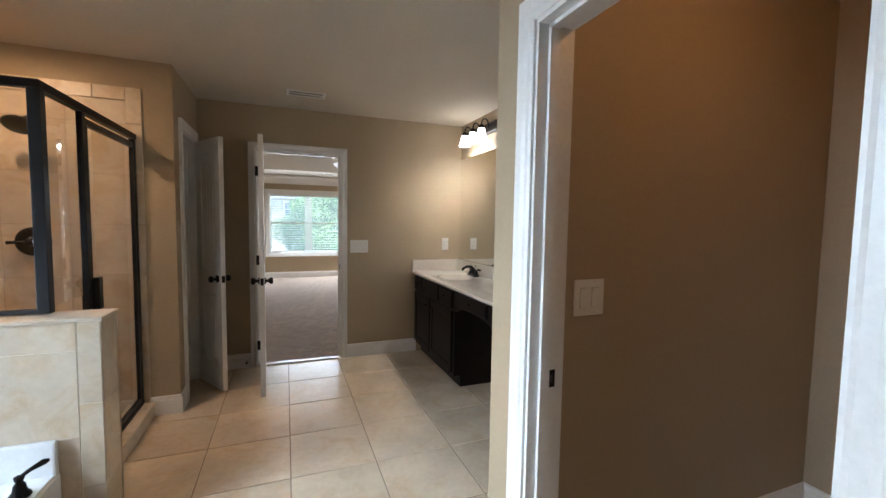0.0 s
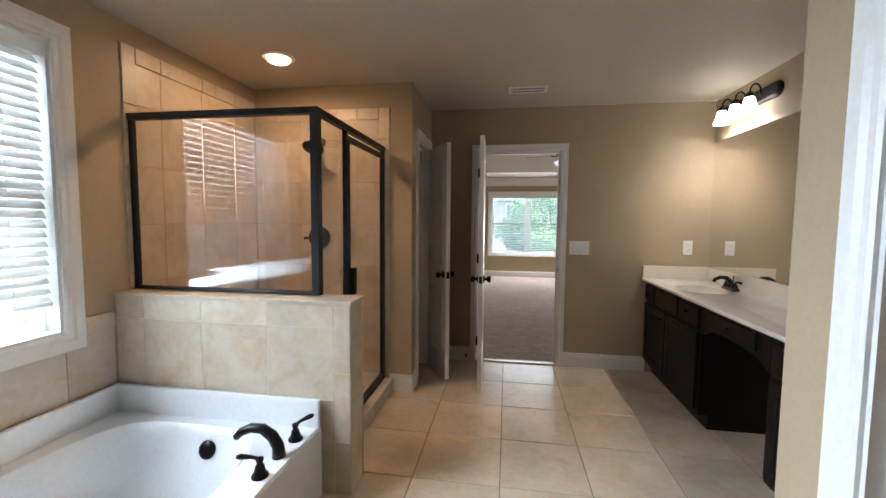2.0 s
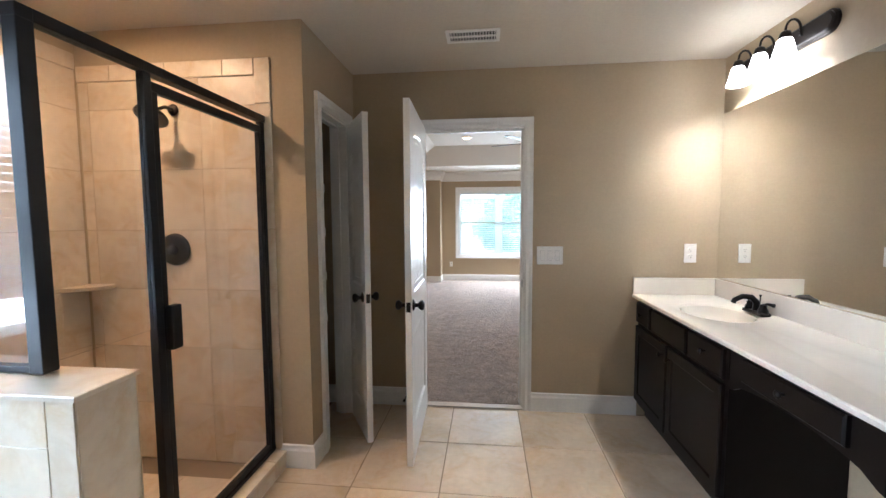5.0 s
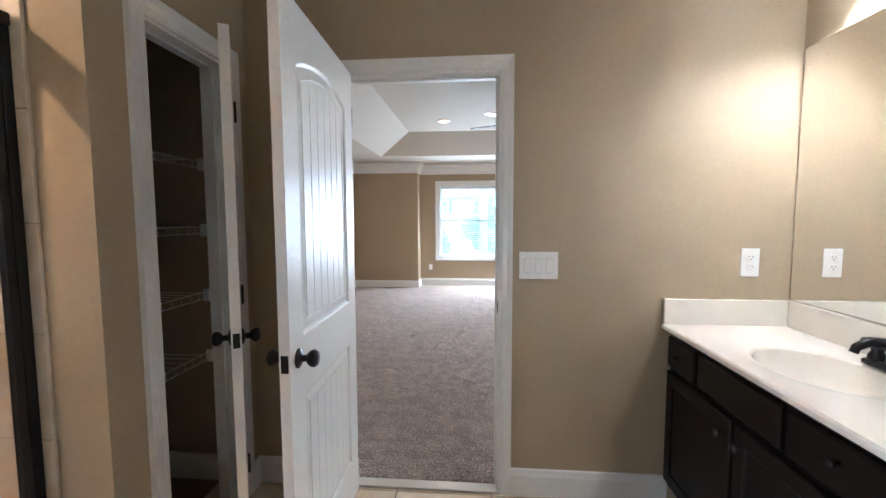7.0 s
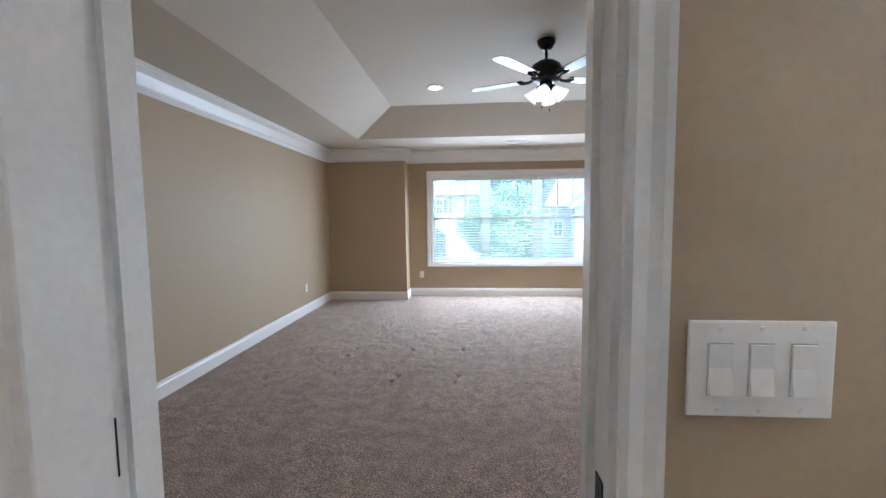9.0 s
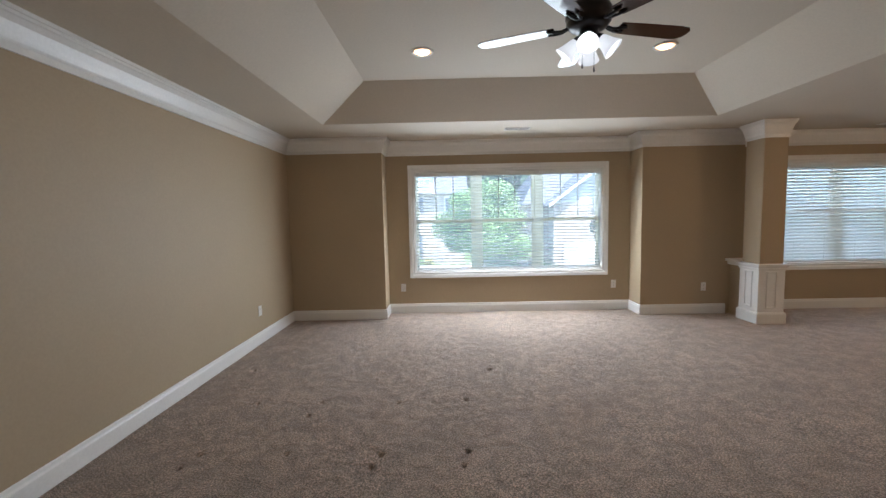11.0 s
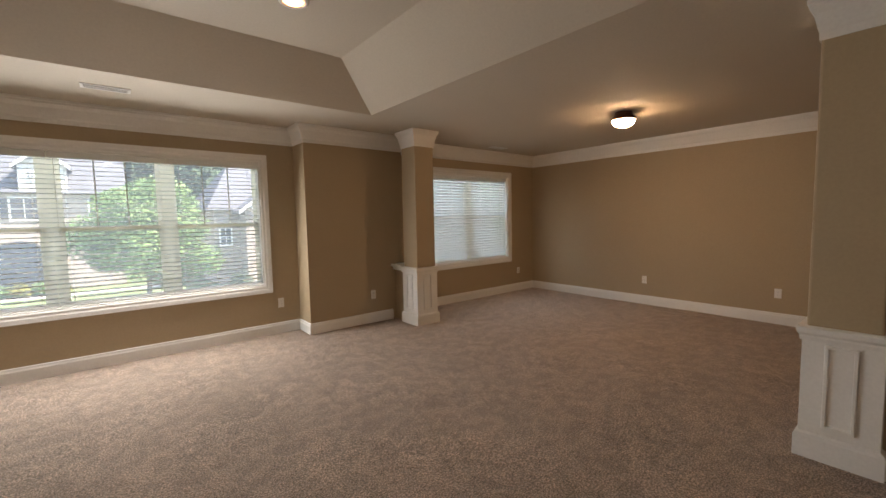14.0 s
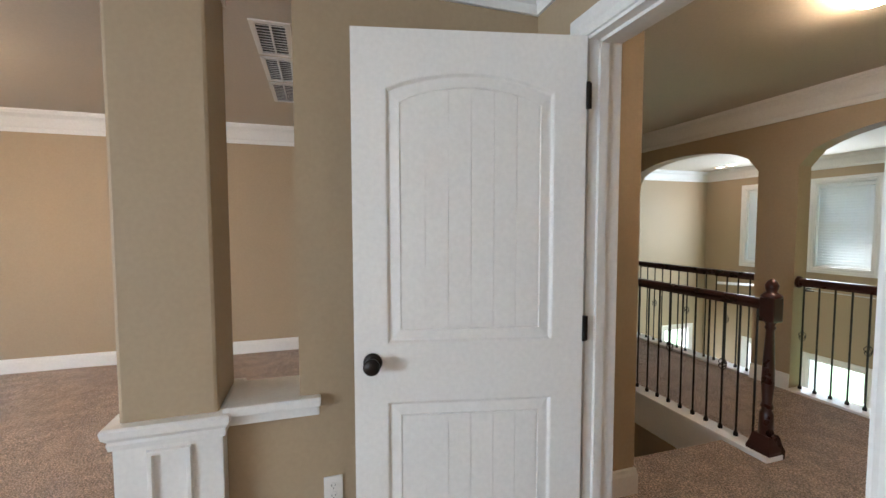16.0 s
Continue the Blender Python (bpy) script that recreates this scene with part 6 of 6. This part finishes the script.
def tile(parent, material, lx, ly, m, thick=0.009, name="tile"):
    """One tile: lx by ly, lying in the plane of m, its top thick above it; alike ones share a mesh."""
    key = (round(lx, 3), round(ly, 3), thick, material.name)
    if key not in TILES:
        bm = bmesh.new()
        c = min(0.0025, thick * 0.5)
        lo = [bm.verts.new(p) for p in ((0, 0, 0), (lx, 0, 0), (lx, ly, 0), (0, ly, 0))]
        mi = [bm.verts.new(p) for p in ((0, 0, thick - c), (lx, 0, thick - c), (lx, ly, thick - c), (0, ly, thick - c))]
        hi = [bm.verts.new(p) for p in ((c, c, thick), (lx - c, c, thick), (lx - c, ly - c, thick), (c, ly - c, thick))]
        for a, b in ((lo, mi), (mi, hi)):
            for i in range(4):
                bm.faces.new((a[i], a[(i + 1) % 4], b[(i + 1) % 4], b[i]))
        bm.faces.new(hi)
        me = bpy.data.meshes.new(name)
        bm.to_mesh(me)
        bm.free()
        me.materials.append(material)
        TILES[key] = me
    ob = new(name, TILES[key])
    ob.parent = parent
    ob.matrix_world = m
    return ob


def frame_m(o, u, v):
    """A pose with x along u and y along v at o."""
    u, v = Vector(u), Vector(v)
    w = u.cross(v)
    m = Matrix.Identity(4)
    for i in range(3):
        m[i][0], m[i][1], m[i][2], m[i][3] = u[i], v[i], w[i], o[i]
    return m


def lay(parent, material, o, u, v, us, vs, gap=0.003, skip=None, thick=0.0022):
    """Tiles between the joint lines us (along u) and vs (along v)."""
    for a, b in zip(us, us[1:]):
        for c, d in zip(vs, vs[1:]):
            if b - a < 0.012 or d - c < 0.012 or (skip and skip(a, b, c, d)):
                continue
            p = Vector(o) + Vector(u) * (a + gap / 2) + Vector(v) * (c + gap / 2)
            tile(parent, material, b - a - gap, d - c - gap, frame_m(p, u, v), thick)


def lines(a, b, start, pitch):
    k = math.ceil((a - start) / pitch + 1e-6)
    out = [a]
    while start + k * pitch < b - 1e-6:
        out.append(start + k * pitch)
        k += 1
    return out + [b]


floor_tiles = bpy.data.objects["floor_bathroom"]
def floor_skip(a, b, c, d):
    m, n = (a + b) / 2, (c + d) / 2
    return (m < -0.5 and n < 2.6) or (m < -0.6 and n > 3.9) or (m > 1.25 and n < 1.65)
lay(floor_tiles, FTILE, (0, 0, -0.0035), (1, 0, 0), (0, 1, 0), lines(-1.55, BX1, 0.53, 0.476), lines(BY0, 4.735, 3.77, 0.475), 0.005, floor_skip, 0.0035)

# half wall
HW = (BX0, 2.615, -0.21, 2.80, 0.985)
hw = structure("wall_half", cube(HW[0], HW[1] + 0.009, 0, HW[2] - 0.009, HW[3] - 0.009, HW[4]), GROUTL, "low tiled wall between tub and shower", "wall")
zt = HW[4]
lay(hw, WTILE, (0, HW[1] + 0.009, 0), (1, 0, 0), (0, 0, 1), [BX0, -1.385, -1.04, -0.665, -0.30], [0.0, 0.15, 0.49, 0.86, zt - 0.002])
lay(hw, WTILE, (0, HW[1] + 0.009, 0), (1, 0, 0), (0, 0, 1), [-0.30, HW[2] - 0.001], [0.0, 0.27, 0.63, zt - 0.002])
lay(hw, WTILE, (HW[2] - 0.009, 0, 0), (0, 1, 0), (0, 0, 1), [HW[1] + 0.001, HW[3] - 0.001], [0.0, 0.27, 0.63, zt - 0.002])
lay(hw, WTILE, (0, HW[3] - 0.009, 0), (-1, 0, 0), (0, 0, 1), [0.21, 0.55, 0.88, 1.21, 1.55], [0.0, 0.33, 0.66, zt - 0.002])
lay(hw, WTILE, (0, 0, zt), (1, 0, 0), (0, 1, 0), [BX0, -1.30, -0.94, -0.58, HW[2] + 0.004], [HW[1] - 0.004, HW[3] + 0.002], thick=0.014)
# curb
cb = structure("shower_curb", cube(-0.53, 2.80, 0, -0.37, 3.905, 0.092), GROUTL, "tiled curb under the shower door", "curb")
lay(cb, WTILE, (-0.37, 0, 0), (0, 1, 0), (0, 0, 1), [2.80, 3.12, 3.45, 3.78, 3.90], [0.004, 0.092])
lay(cb, WTILE, (0, 0, 0.092), (1, 0, 0), (0, 1, 0), [-0.53, -0.361], [2.80, 3.12, 3.45, 3.78, 3.90], thick=0.012)

wl, ws = bpy.data.objects["wall_bath_left"], bpy.data.objects["wall_shower_back"]
# shower back wall: field, then a narrow border
lay(ws, WTILE, (0, 3.909, 0), (1, 0, 0), (0, 0, 1), lines(-1.55, -0.48, -0.81, 0.338), lines(0.0, 2.20, 1.025, 0.34))
lay(ws, WTILE, (0, 3.909, 0), (1, 0, 0), (0, 0, 1), [-0.48, -0.39], lines(0.0, 2.29, 1.37, 0.34), thick=0.011)
lay(ws, WTILE, (0, 3.909, 0), (1, 0, 0), (0, 0, 1), lines(-1.55, -0.48, -0.66, 0.34), [2.20, 2.29], thick=0.011)
# left wall in the shower and round the tub
lay(wl, WTILE, (BX0 + 0.001, 0, 0), (0, 1, 0), (0, 0, 1), lines(2.80, 3.90, 2.97, 0.338), lines(0.0, 2.27, 1.025, 0.34))
lay(wl, WTILE, (BX0 + 0.001, 0, 0), (0, 1, 0), (0, 0, 1), lines(2.80, 3.90, 2.97, 0.34), [2.27, 2.36], thick=0.011)
lay(wl, WTILE, (BX0 + 0.001, 0, 0), (0, 1, 0), (0, 0, 1), [2.71, 2.80], lines(1.0, 2.36, 1.355, 0.34), thick=0.011)
lay(wl, WTILE, (BX0 + 0.001, 0, 0), (0, 1, 0), (0, 0, 1), lines(0.2, 2.61, 2.36, 0.34), [0.50, 0.812])
lay(wl, WTILE, (BX0 + 0.001, 0, 0), (0, 1, 0), (0, 0, 1), lines(0.2, 0.93, 2.36, 0.34), [0.812, 0.90], thick=0.012)
lay(wl, WTILE, (BX0 + 0.001, 0, 0), (0, 1, 0), (0, 0, 1), [2.447, 2.61], [0.812, 0.90], thick=0.012)
ob = empty("corner_shelf")
bm = bmesh.new()
pts = [(0, 0)] + [(0.17 * math.cos(math.pi / 2 * i / 8), -0.17 * math.sin(math.pi / 2 * i / 8)) for i in range(9)]
lo = [bm.verts.new((BX0 + 0.011 + x, 3.899 + y, 1.03)) for x, y in pts]
hi = [bm.verts.new((BX0 + 0.011 + x, 3.899 + y, 1.05)) for x, y in pts]
bm.faces.new(lo)
bm.faces.new(hi)
for i in range(len(pts)):
    bm.faces.new((lo[i], lo[(i + 1) % len(pts)], hi[(i + 1) % len(pts)], hi[i]))
part("shelf", bm, WTILE, ob)
tagged(ob, "quarter-round beige corner shelf in the shower", "shelf")
